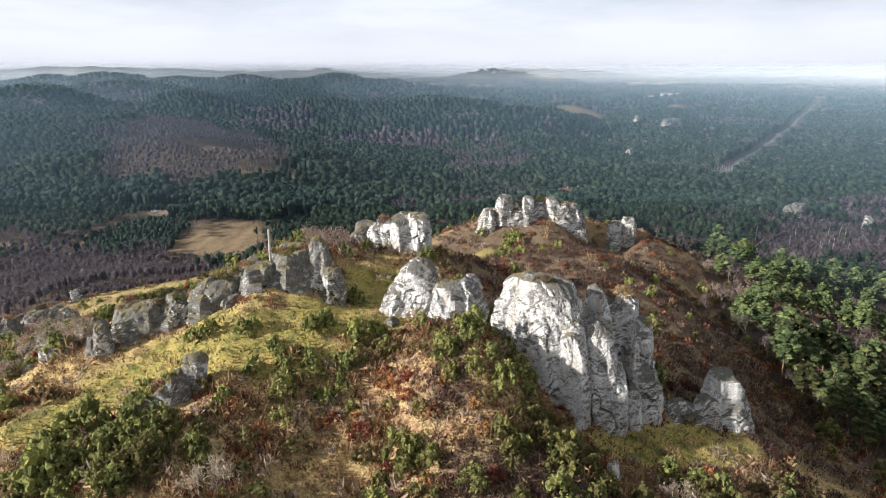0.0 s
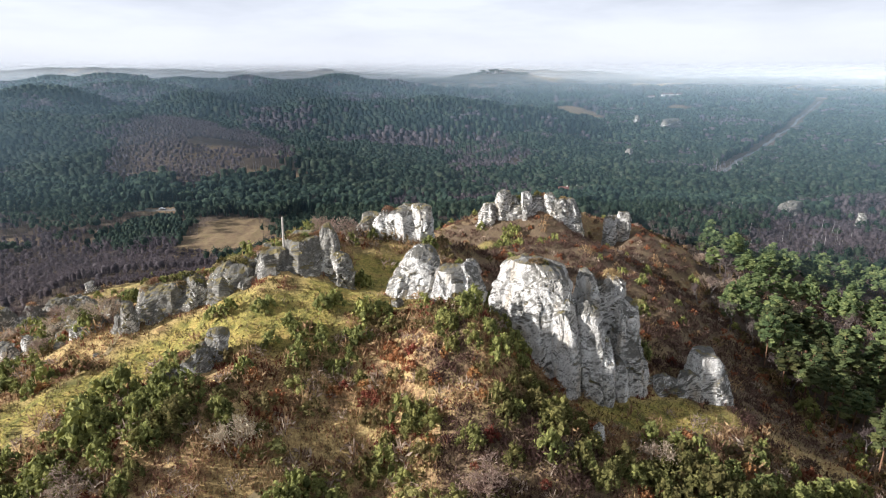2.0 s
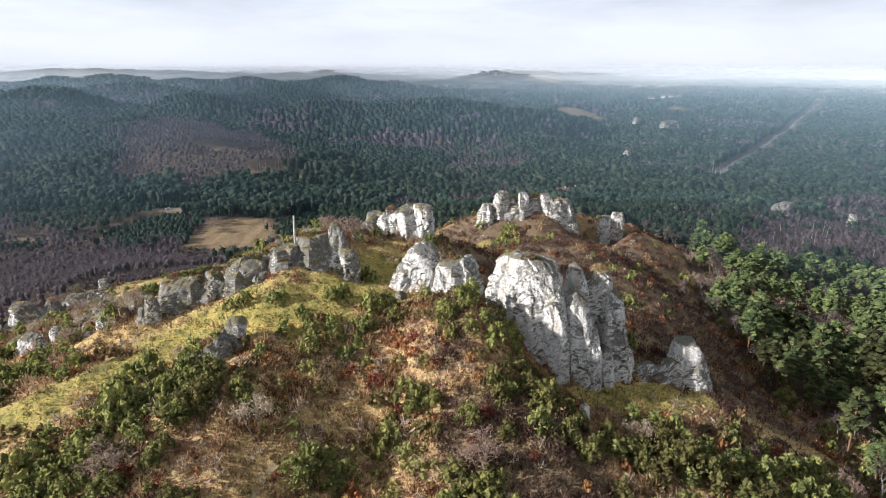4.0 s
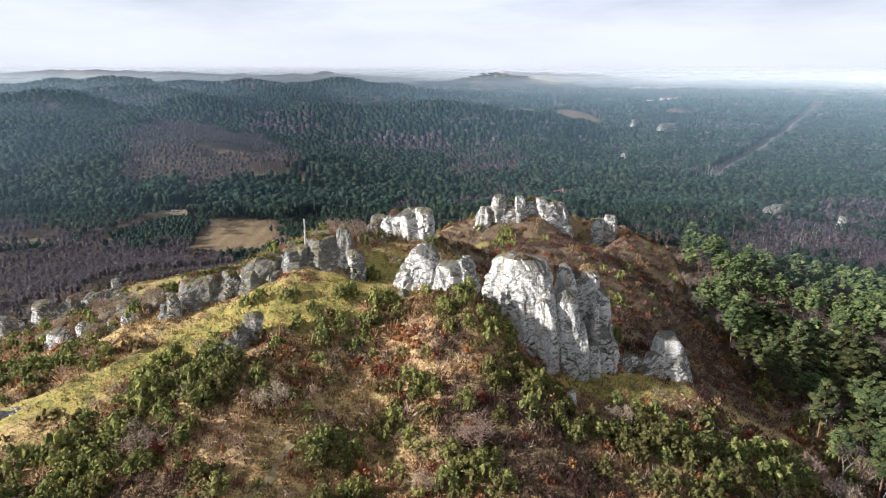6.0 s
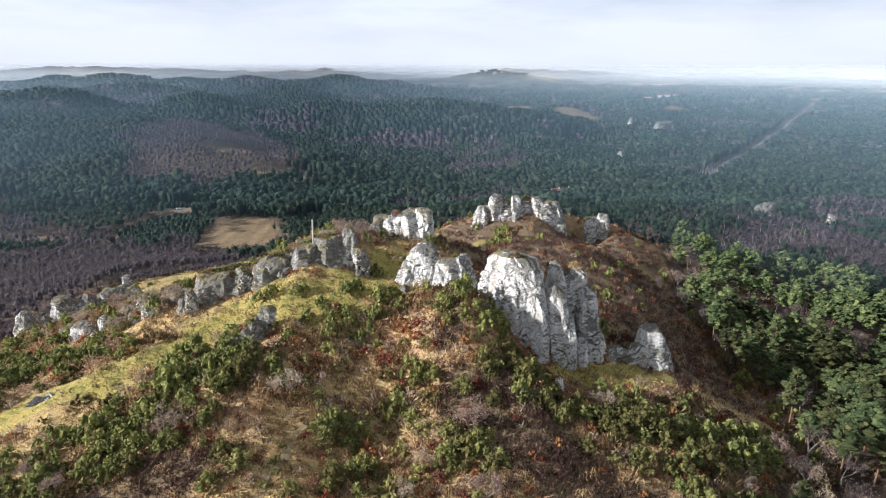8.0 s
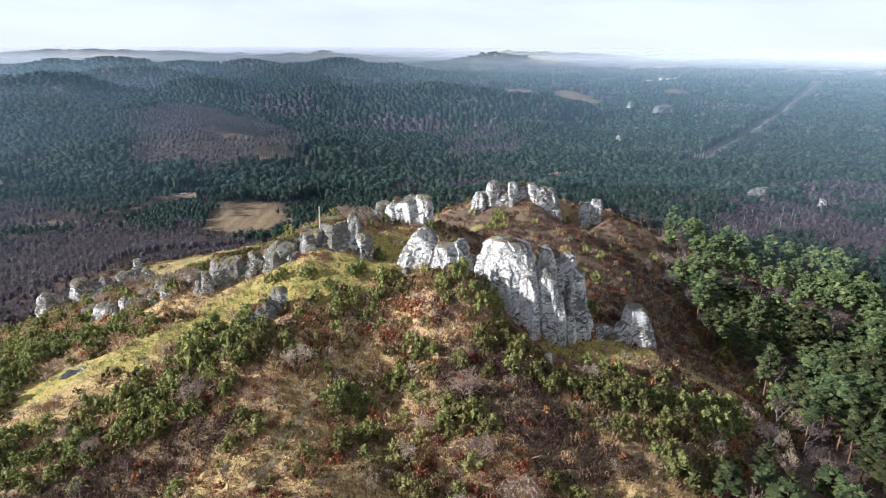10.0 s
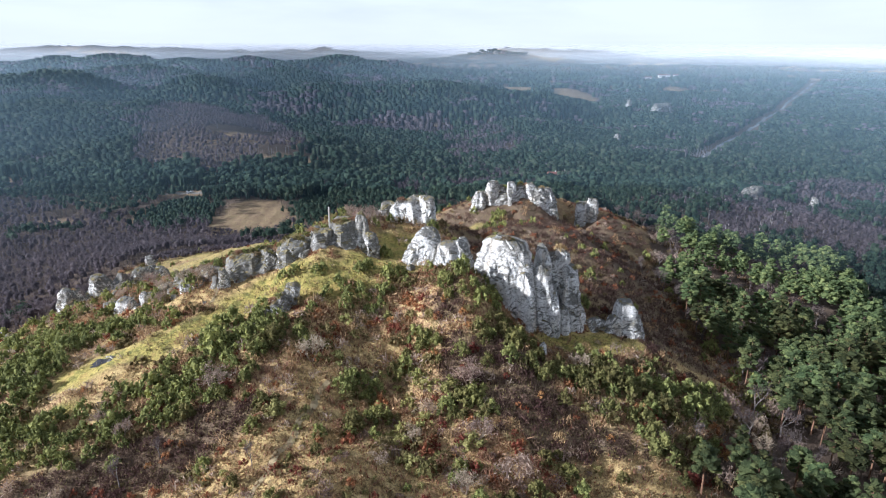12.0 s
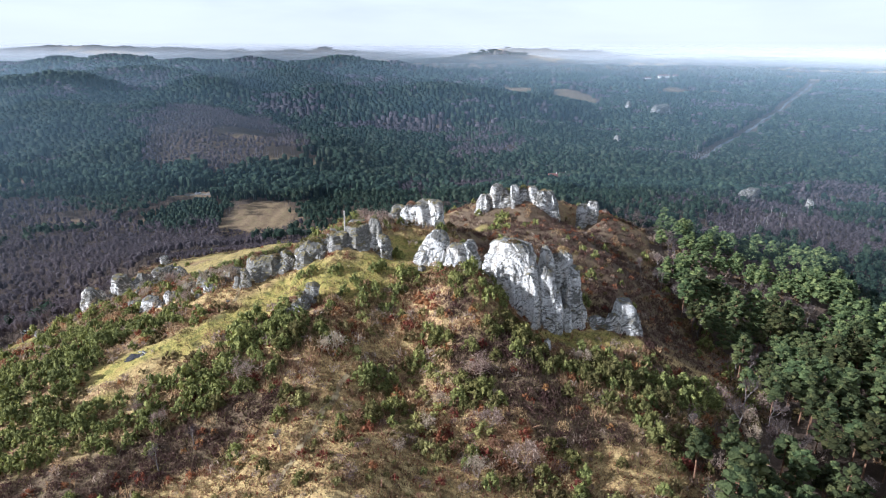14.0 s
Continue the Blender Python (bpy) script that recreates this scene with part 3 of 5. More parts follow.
crag("back_crag", "broken row of pale limestone towers on the farther knoll", [
    L(15.4, 211, 38, 51.6, 3.4, 3.6, 0, 0.6, (0.6, 0), 0.15, 0.9, 60, 72),
    L(22.1, 212, 38, 56.4, 3.2, 3.8, 0, 0.5, (0, 0), 0.06, 0.8, 72, 73),
    L(26.8, 213, 38, 54.2, 3.0, 3.8, 0, 0.5, (0, 0), 0.08, 0.9, 60, 74),
    L(30.8, 211, 38, 56.0, 2.7, 3.8, 0, 0.5, (-0.4, 0), 0.06, 0.8, 64, 75),
    L(35.8, 214.5, 36, 54.0, 4.8, 3.6, 0, 0.5, (0, 0), 0.08, 1.0, 72, 79),
    L(41.6, 211.6, 34, 55.2, 4.6, 4.4, 10, 0.42, (-0.6, 0.6), 0.08, 0.9, 84, 76),
    L(47.6, 210.6, 29, 53.4, 5.4, 4.6, 14, 0.42, (-2.2, 1.4), 0.12, 0.9, 96, 77),
    L(25.5, 211.8, 36, 54.0, 10.0, 4.0, 0, 0.42, (0, 0.8), 0.06, 1.0, 96, 71),
    L(43.6, 211, 29, 53.0, 9.4, 4.4, 6, 0.42, (-1, 0.8), 0.08, 1.0, 96, 82),
    L(51.2, 208.6, 28, 46.0, 4.2, 4.0, 10, 0.5, (-2.4, 1.2), 0.18, 0.9, 72, 78)], mat=MID_GREY_ROCK)
crag("lone_crag", "solitary grey limestone pillar on a brown slope", [
    L(65.0, 218, 26, 45.0, 3.4, 3.8, 0, 0.42, (0.6, 0), 0.06, 0.9, 72, 80),
    L(70.2, 218.4, 24, 46.6, 3.8, 4.0, 0, 0.42, (-0.4, 0), 0.06, 0.9, 76, 81)], mat=MID_GREY_ROCK)
crag("left_crag", "low white-faced limestone crags at the edge of leafless woods", [
    L(-131.8, 140, 15, 33.2, 4.8, 4.4, 10, 0.42, (0, 0), 0.06, 0.9, 80, 83, 0.92),
    L(-124.6, 146, 17, 35.4, 5.0, 4.6, -16, 0.42, (0.6, 0), 0.02, 0.8, 84, 84, 0.92),
    L(-118.2, 149.4, 18, 35.2, 4.8, 4.2, 20, 0.42, (0, 0), 0.06, 0.9, 72, 85),
    L(-113.0, 154, 19, 35.6, 4.8, 4.0, -10, 0.42, (0, 0), 0.08, 0.9, 72, 86),
    L(-107.6, 157, 20, 34.6, 4.4, 3.8, 12, 0.45, (0, 0), 0.10, 1.0, 64, 93),
    L(-124.0, 145.6, 15, 31.6, 9.4, 3.4, 34, 0.45, (0, 0), 0.06, 0.9, 92, 92),
    L(-114.0, 164, 22, 32.6, 2.8, 3.0, 0, 0.5, (0, 0), 0.08, 0.9, 52, 87)], mat=MID_GREY_ROCK)
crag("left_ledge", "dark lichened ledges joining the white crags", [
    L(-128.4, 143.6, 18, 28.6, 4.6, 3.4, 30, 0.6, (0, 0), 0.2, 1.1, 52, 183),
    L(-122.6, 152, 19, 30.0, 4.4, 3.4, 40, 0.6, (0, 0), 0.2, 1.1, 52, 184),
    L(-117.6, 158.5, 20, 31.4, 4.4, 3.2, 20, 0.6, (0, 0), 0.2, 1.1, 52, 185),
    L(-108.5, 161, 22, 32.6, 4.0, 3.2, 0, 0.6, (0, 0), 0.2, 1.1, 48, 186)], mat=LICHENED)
crag("slope_rock", "half-buried white limestone face below the lawn", [
    L(-91.8, 104.5, 33, 44.6, 3.6, 3.2, 0, 0.45, (0, 0), 0.06, 0.9, 64, 88),
    L(-86.4, 105.5, 35, 46.0, 3.0, 2.8, 0, 0.5, (0, 0), 0.1, 1.0, 52, 89)])
crag("slope_rock", "half-buried white limestone face below the lawn", [L(-70.4, 97.6, 43, 52.2, 2.2, 2.0, 0, 0.5, (0, 0), 0.1, 1.0, 44, 90)])
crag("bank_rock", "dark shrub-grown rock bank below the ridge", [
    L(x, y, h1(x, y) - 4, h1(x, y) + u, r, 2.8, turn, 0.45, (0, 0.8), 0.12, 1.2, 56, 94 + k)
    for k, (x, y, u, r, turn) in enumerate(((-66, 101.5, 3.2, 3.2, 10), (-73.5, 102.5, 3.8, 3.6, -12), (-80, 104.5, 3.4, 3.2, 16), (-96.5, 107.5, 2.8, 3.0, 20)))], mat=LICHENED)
crag("meadow_rock", "white rock at the meadow's wooded edge", [L(-140.2, 215, 11, 18.6, 2.8, 2.6, 0, 0.6, (0, 0), 0.1, 1.0, 44, 91)])


def on_ground_rock(name, label, x, y, rx, ry, up, seed, n=36, box=0.65, mat=ROCK):
    z = h1(x, y)
    return crag(name, label, [L(x, y, z - 0.6 * up, z + up, rx, ry, seed * 11 % 40, box, (0, 0), 0.12, 1.0, n, seed)], mat=mat)


on_ground_rock("wood_crag", "pale limestone crag rising out of leafless woods", 232, 384, 14, 6, 14, 12, 64, 0.6, GREY_ROCK)
on_ground_rock("wood_crag", "pale limestone crag rising out of leafless woods", 268, 366, 3.5, 3.5, 12.5, 13, 44, 0.6, GREY_ROCK)
on_ground_rock("wood_crag", "grey limestone crag standing over the pines", 221, 713, 5, 5, 17, 14, 40, 0.55, GREY_ROCK)
on_ground_rock("wood_crag", "grey limestone crag standing over the pines", 330, 1040, 6, 5, 21, 15, 40, 0.55, GREY_ROCK)
on_ground_rock("wood_crag", "broad pale limestone cliff standing over the pines", 378, 1010, 26, 11, 22, 16, 64, 0.5, GREY_ROCK)
on_ground_rock("hilltop_crag", "distant white castle crag on a wooded hilltop", 250, 3000, 15, 10, 24, 17, 40, 0.55, GREY_ROCK)
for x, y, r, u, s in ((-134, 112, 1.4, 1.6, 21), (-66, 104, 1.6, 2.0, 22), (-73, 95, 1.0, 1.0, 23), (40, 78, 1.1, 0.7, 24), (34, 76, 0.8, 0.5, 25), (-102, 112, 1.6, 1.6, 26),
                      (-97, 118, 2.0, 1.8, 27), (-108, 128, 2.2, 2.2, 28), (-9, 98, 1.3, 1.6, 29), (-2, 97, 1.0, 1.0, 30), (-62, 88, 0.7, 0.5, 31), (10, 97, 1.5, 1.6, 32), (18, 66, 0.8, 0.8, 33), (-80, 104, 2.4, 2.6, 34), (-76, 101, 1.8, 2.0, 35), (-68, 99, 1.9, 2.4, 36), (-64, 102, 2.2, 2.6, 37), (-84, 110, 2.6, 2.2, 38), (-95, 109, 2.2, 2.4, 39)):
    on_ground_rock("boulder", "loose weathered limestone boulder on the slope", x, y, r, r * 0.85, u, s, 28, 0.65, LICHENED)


# ---------------------------------------------------------------- plants: shapes
def soup(centres, size, rng, flat=0.0, long=1.0):
    """Loose small leaves: one bent quad at each centre, turned at random."""
    n = len(centres)
    a = rng.normal(size=(n, 3))
    a[:, 2] *= 1 - flat
    a /= np.linalg.norm(a, axis=1, keepdims=True)
    b = np.cross(a, rng.normal(size=(n, 3)))
    b /= np.linalg.norm(b, axis=1, keepdims=True) + 1e-9
    s = (size * rng.uniform(0.6, 1.3, n))[:, None]
    c = np.cross(a, b)
    v = np.stack([centres - a * s * long, centres + b * s * 0.55 + c * s * 0.18, centres + a * s * long, centres - b * s * 0.55 + c * s * 0.18], 1).reshape(-1, 3)
    return v, np.arange(4 * n).reshape(-1, 4)


def clump_points(n, rng, blobs):
    """Points near the surface of a few overlapping blobs: rows of x, y, z, rx, rz."""
    blobs = np.asarray(blobs, float)
    w = blobs[:, 3] ** 2
    k = rng.choice(len(blobs), n, p=w / w.sum())
    d = rng.normal(size=(n, 3))
    d /= np.linalg.norm(d, axis=1, keepdims=True)
    r = rng.uniform(0.62, 1.1, n)[:, None]
    return blobs[k, :3] + d * r * np.stack([blobs[k, 3], blobs[k, 3], blobs[k, 4]], -1)


def tube(pts, radii, sides=6):
    """A tapered stem along points."""
    v, f = [], []
    pts = [Vector(p) for p in pts]
    for k, (p, r) in enumerate(zip(pts, radii)):
        d = (pts[min(k + 1, len(pts) - 1)] - pts[max(k - 1, 0)]).normalized()
        a = d.orthogonal().normalized()
        b = d.cross(a)
        v += [p + (a * math.cos(6.2832 * j / sides) + b * math.sin(6.2832 * j / sides)) * r for j in range(sides)]
    for k in range(len(pts) - 1):
        for j in range(sides):
            i, i2 = k * sides + j, k * sides + (j + 1) % sides
            f.append((i, i2, i2 + sides, i + sides))
    return [tuple(p) for p in v], f


def joined(pieces):
    v, f = [], []
    for a, b in pieces:
        o = len(v)
        v += list(a)
        f += [tuple(i + o for i in q) for q in b]
    return v, f


def shells(c, rx, rz, rng, rings=3, sides=6, rough=0.22):
    """Rough domed crowns, open below, one island each: centres c, half-widths rx and rz."""
    c = np.asarray(c, float)
    n = len(c)
    rx, rz = np.broadcast_to(rx, n), np.broadcast_to(rz, n)
    v = np.empty((n, rings * sides + 1, 3))
    turn = rng.uniform(0, 6.283, n)
    for k in range(rings):
        lat = -0.75 + 1.65 * k / max(1, rings - 1) if rings > 2 else (-0.6, 0.45)[k]
        for j in range(sides):
            q = 1 + rough * rng.uniform(-1, 1, n)
            a = turn + 6.283 * (j + 0.5 * (k % 2)) / sides
            i = k * sides + j
            v[:, i, 0], v[:, i, 1] = c[:, 0] + rx * q * math.cos(lat) * np.cos(a), c[:, 1] + rx * q * math.cos(lat) * np.sin(a)
            v[:, i, 2] = c[:, 2] + rz * (math.sin(lat) + rough * rng.uniform(-0.7, 0.7, n))
    v[:, -1] = c + np.stack([rng.normal(size=n) * 0.2 * rx, rng.normal(size=n) * 0.2 * rx, rz * rng.uniform(0.9, 1.2, n)], -1)
    f = []
    for k in range(rings - 1):
        for j in range(sides):
            a, b = k * sides + j, k * sides + (j + 1) % sides
            f += [(a, b, b + sides), (a, b + sides, a + sides)]
    o = (rings - 1) * sides
    f += [(o + j, o + (j + 1) % sides, rings * sides) for j in range(sides)]
    f = np.array(f)
    return v.reshape(-1, 3), (f[None] + (np.arange(n) * (rings * sides + 1))[:, None, None]).reshape(-1, 3)


def both(*pieces):
    """Several arrays of corners and faces as one list pair."""
    v, f, o = [], [], 0
    for a, b in pieces:
        v.append(np.asarray(a, float))
        f += [tuple(i + o for i in q) for q in b]
        o += len(a)
    return np.concatenate(v), f


def pine_shape(seed, tall=13.0, spread=2.9, bare=0.42):
    """Scots pine: bare reddish trunk, limbs, and a crown of needle pads."""
    rng = np.random.RandomState(seed)
    lean = rng.normal(size=2) * 0.35
    top = [(lean[0] * k * k, lean[1] * k * k, tall * k) for k in (0, 0.3, 0.6, 0.85, 0.97)]
    pieces = [tube([(0, 0, -1.2)] + top[1:], [0.22, 0.17, 0.12, 0.07, 0.02], 6)]
    pads = []
    for k in range(24):
        t = bare + (1 - bare) * (k + rng.uniform(0, 0.8)) / 24
        a = k * 2.4 + rng.uniform(-0.5, 0.5)
        reach = spread * (1.05 - 0.80 * ((t - bare) / (1 - bare)) ** 1.6) * rng.uniform(0.6, 1.1) * (0.6 + 0.4 * min(1, (t - bare) / 0.15))
        z = tall * t
        c = (lean[0] * t * t, lean[1] * t * t)
        tip = (c[0] + math.cos(a) * reach, c[1] + math.sin(a) * reach, z + 0.2 * reach)
        pieces.append(tube([(c[0], c[1], z), tip], [0.06, 0.02], 3))
        pads.append((c[0] + math.cos(a) * reach * 0.68, c[1] + math.sin(a) * reach * 0.68, z + 0.25 * reach, 0.5 + 0.30 * reach, 0.36 + 0.12 * reach))
    pads.append((lean[0], lean[1], tall * 0.97, 0.75, 0.9))
    pads = np.array(pads)
    inner = shells(pads[:, :3], pads[:, 3] * 0.85, pads[:, 4] * 0.9, rng, 2, 6, 0.45)
    return joined(pieces), both(inner, soup(clump_points(340, rng, pads), 0.27, rng, 0.15))


def bare_shape(seed, tall=6.0, spread=2.4, stems=3, fine=240, upright=0.9):
    """Leafless tree or tall shrub: forking limbs and a haze of thin twigs."""
    rng = np.random.RandomState(seed)
    limbs, twigs_v, twigs_f, tips = [], [], [], []

    def grow(p, d, length, r, level):
        d = d.normalized()
        mid = p + d * length * 0.5 + Vector(rng.normal(size=3)) * length * 0.05
        end = p + d * length
        limbs.append(tube([p, mid, end], [r, r * 0.75, r * 0.5], 4 if level else 6))
        if level >= 3:
            tips.append((end, d, length))
            return
        for _ in range(rng.randint(2, 4)):
            turn = Vector(rng.normal(size=3)) * 0.55
            turn.z = abs(turn.z) * upright
            grow(p + d * length * rng.uniform(0.55, 1.0), d + turn, length * rng.uniform(0.55, 0.8), r * 0.5, level + 1)

    for k in range(stems):
        a = k * 2.1 + rng.uniform(0, 1)
        out = Vector((math.cos(a), math.sin(a), 0)) * spread / tall * (0.8 if stems > 1 else 0.1)
        grow(Vector((0, 0, -0.4)), out + Vector((0, 0, 1)), tall * 0.42, 0.03 * tall * (0.6 if stems > 1 else 0.9), 0 if stems < 3 else 1)
    for _ in range(fine):
        e, d, length = tips[rng.randint(len(tips))]
        w = (d + Vector(rng.normal(size=3)) * 0.5 + Vector((0, 0, 0.25))).normalized()
        s = e - d * length * rng.uniform(0, 0.9)
        t = s + w * tall * rng.uniform(0.08, 0.2)
        side = w.orthogonal().normalized() * 0.032
        o = len(twigs_v)
        twigs_v += [tuple(s - side), tuple(s + side), tuple(t)]
        twigs_f.append((o, o + 1, o + 2))
    ends = np.array([tuple(e - d * n * rng.uniform(0, 0.5)) for e, d, n in tips])
    pts = ends[rng.randint(len(ends), size=2 * fine // 2)] + rng.normal(size=(fine, 3)) * 0.085 * tall
    sprays = soup(pts, 0.10, rng, 0.0, 2.4)
    return joined(limbs), both((twigs_v, twigs_f), sprays)


def bush_shape(seed, wide=1.4, tall=1.8, n=90, size=0.2, blobs=11, spire=1.0):
    """A bush of small tufted clumps heaped into an uneven dome."""
    rng = np.random.RandomState(seed)
    b = []
    for k in range(blobs):
        q, a = math.sqrt((k + 0.4) / blobs), k * 2.4 + rng.uniform(-0.5, 0.5)
        r = wide * rng.uniform(0.24, 0.42)
        b.append((0.8 * wide * q * math.cos(a), 0.8 * wide * q * math.sin(a), tall * (0.12 + 0.62 * (1 - q * q) * rng.uniform(0.6, 1.15)), r, r * spire * rng.uniform(0.8, 1.3)))
    b = np.array(b)
    p = clump_points(n, rng, b)
    p[:, 2] = np.maximum(p[:, 2], -0.1)
    return both(shells(b[:, :3], b[:, 3] * 0.62, b[:, 4] * 0.68, rng, 2, 5, 0.4), soup(p, size, rng, 0.0, 1.25))


def shrub_shape(seed, wide=1.2, tall=1.6, rods=26, sprays=80):
    """Low leafless shrub: a brush of rods fanning from the foot to a soft dome of thin sprays."""
    rng = np.random.RandomState(seed)
    v, f = [], []
    for _ in range(rods):
        a, q = rng.uniform(0, 6.283), rng.uniform(0, 1) ** 0.6
        foot = Vector((math.cos(a) * wide * q * 0.35, math.sin(a) * wide * q * 0.35, -0.1))
        tip = Vector((math.cos(a) * wide * q, math.sin(a) * wide * q, tall * rng.uniform(0.75, 1.1) * (1.05 - 0.55 * q * q)))
        mid = foot.lerp(tip, 0.7)
        side = (tip - foot).orthogonal().normalized() * rng.uniform(0.025, 0.06)
        side.rotate(Euler((0, 0, rng.uniform(0, 6.3))))
        o = len(v)
        v += [tuple(foot), tuple(mid + side), tuple(tip), tuple(mid - side)]
        f.append((o, o + 1, o + 2, o + 3))
    d = rng.normal(size=(sprays, 3))
    d /= np.linalg.norm(d, axis=1, keepdims=True)
    d[:, 2] = np.abs(d[:, 2])
    pts = d * rng.uniform(0.6, 1.0, sprays)[:, None] * (wide, wide, tall * 0.92)
    return both((v, f), soup(pts, 0.13, rng, 0.0, 1.9))


def prototype(name, pieces, label, category, group):
    """pieces: one (verts, faces, material), or named parts under an empty."""
    if len(pieces) == 1:
        _, v, f, m = pieces[0]
        return tagged(mesh_object(name, v, f, m), label, category, group)
    base = tagged(new(name), label, category, group)
    for part, v, f, m in pieces:
        mesh_object(part, v, f, m, base)
    return base


def thinned(v, f, mat, part=0.34):
    """The same plant with fewer leaves, each a little larger: for those that stand in the joined mass."""
    rng = np.random.RandomState(3)
    whole = [q for q in f if len(q) == 3]
    leaves = [q for q in f if len(q) == 4 and rng.rand() < part]
    used = sorted({i for q in whole + leaves for i in q})
    at = {i: k for k, i in enumerate(used)}
    v = v.copy()
    for q in leaves:
        c = v[list(q)].mean(0)
        v[list(q)] = c + (v[list(q)] - c) * 1.38
    return v[used], [tuple(at[i] for i in q) for q in whole + leaves], mat


class Kind:
    """A kind of plant. The nearest 280 stand as things of their own, copied from prototypes; the rest are joined."""

    def __init__(self, made, most=280):
        self.made, self.most, self.spots = made, most, []

    def put(self, rng, x, y, scale=1.0, sink=0.0):
        self.spots.append((x, y, sink, scale * rng.uniform(0.85, 1.15), rng.uniform(0, 6.283), rng.randint(len(self.made)), rng.uniform(0.88, 1.12)))

    def plant(self, name="", label="", category="", centre=(0, 20)):
        spots = sorted(self.spots, key=lambda q: (q[0] - centre[0]) ** 2 + (q[1] - centre[1]) ** 2)
        used = set()
        for x, y, sink, s, turn, k, w in spots[: self.most]:
            m = pose(x, y, h1(x, y) - sink, 0, 0, math.degrees(turn))
            ob = self.made[k] if k not in used else copy_thing(self.made[k], m)
            used.add(k)
            ob.matrix_basis = m
            ob.scale = (s * w, s, s)
        rest = spots[self.most :]
        if not rest:
            return
        corners, faces, o, mats = [], [], 0, None
        whole = [[o for o in (p, *p.children) if o.data and not o.name.startswith(("trunk", "stem"))][0] for p in self.made]
        shapes = []
        for ob in whole:
            a = np.empty(3 * len(ob.data.vertices))
            ob.data.vertices.foreach_get("co", a)
            shapes.append(thinned(a.reshape(-1, 3), [tuple(p.vertices) for p in ob.data.polygons], ob.data.materials[0]))
        zs = height(np.array([q[0] for q in rest]), np.array([q[1] for q in rest]))
        for (x, y, sink, s, turn, k, w), z in zip(rest, zs):
            a, f, mats = shapes[k]
            c, sn = math.cos(turn), math.sin(turn)
            corners.append(np.stack([x + s * w * (a[:, 0] * c - a[:, 1] * sn), y + s * (a[:, 0] * sn + a[:, 1] * c), z - sink + s * a[:, 2]], -1))
            faces += [tuple(i + o for i in q) for q in f]
            o += len(a)
        ob = mesh_object(name, np.concatenate(corners), faces, None)
        kinds = list(dict.fromkeys(m for _, _, m in shapes))
        for m in kinds:
            ob.data.materials.append(m)
        ob.data.polygons.foreach_set("material_index", np.concatenate([np.full(len(shapes[q[5]][1]), kinds.index(shapes[q[5]][2])) for q in rest]).astype(np.int32))
        tagged(ob, label, category, kind="stuff")


pines, bares, wide_bares, junipers, olives, russets, shrubs = [], [], [], [], [], [], []
for k in range(7):
    (tv, tf), (cv, cf) = pine_shape(100 + k, 12.6 + (k % 3) * 1.2, 3.2 + 0.35 * (k % 4), 0.34 + 0.07 * (k % 4))
    pines.append(prototype("pine_tree", [("trunk", tv, tf, BARK), ("crown", cv, cf, PINE)], "Scots pine with reddish trunk and tufted green crown", "tree", "pines on the wooded slope"))
for k in range(4):
    (tv, tf), (cv, cf) = bare_shape(200 + k, 9.0, 2.5, 1, 260, 1.1)
    bares.append(prototype("bare_tree", [("trunk", tv, tf, GREYBARK), ("twig_crown", cv, cf, GREY_TWIGS)], "leafless grey tree with fine upright twigs", "tree", "leafless trees"))
for k in range(4):
    (tv, tf), (cv, cf) = bare_shape(220 + k, 5.6, 3.4, 6, 400, 0.8)
    wide_bares.append(prototype("bare_shrub", [("stem", tv, tf, PALE_TWIGS), ("twig_crown", cv, cf, PALE_TWIGS)], "broad pale leafless shrub with a rounded haze of twigs", "shrub", "leafless shrubs"))
for k in range(6):
    v, f = bush_shape(300 + k, 1.15 + 0.2 * (k % 3), 2.0 + 0.4 * (k % 3), 230, 0.15, 11, 1.35)
    junipers.append(prototype("juniper_bush", [("", v, f, JUNIPER)], "dense dark green juniper bush on the slope", "bush", "junipers"))
for k in range(4):
    v, f = bush_shape(320 + k, 1.1, 1.3, 120, 0.14, 7)
    olives.append(prototype("olive_bush", [("", v, f, OLIVE)], "low olive-green bush in dry grass", "bush", "low green bushes"))
for k in range(4):
    v, f = bush_shape(340 + k, 1.0, 1.2, 110, 0.13, 6)
    russets.append(prototype("russet_bush", [("", v, f, RUSSET)], "rust-red autumn bush with withered leaves", "bush", "autumn bushes"))
for k in range(5):
    v, f = shrub_shape(360 + k, 1.2 + 0.1 * (k % 3), 1.3 + 0.2 * (k % 3))
    shrubs.append(prototype("twig_shrub", [("", v, f, TWIGS if k % 2 else HEATH)], "leafless brown-grey thicket shrub", "shrub", "thicket shrubs"))
brackens = []
for k in range(4):
    v, f = shrub_shape(380 + k, 1.2, 1.1 + 0.15 * (k % 3))
    brackens.append(prototype("bracken_clump", [("", v, f, SHADE_BRACKEN)], "red-brown clump of withered bracken, darkened to imitate shade", "shrub", "bracken clumps"))
pines, bares, wide_bares, junipers, olives, russets, shrubs, brackens = (Kind(k, 220) for k in (pines, bares, wide_bares, junipers, olives, russets, shrubs, brackens))


# ---------------------------------------------------------------- plants: where they grow
def spread(rng, x0, x1, y0, y1, step):
    """Jittered rows of places."""
    xs, ys = np.meshgrid(np.arange(x0, x1, step), np.arange(y0, y1, step))
    p = np.stack([xs.ravel(), ys.ravel()], -1)
    return p + rng.uniform(-0.48, 0.48, p.shape) * step


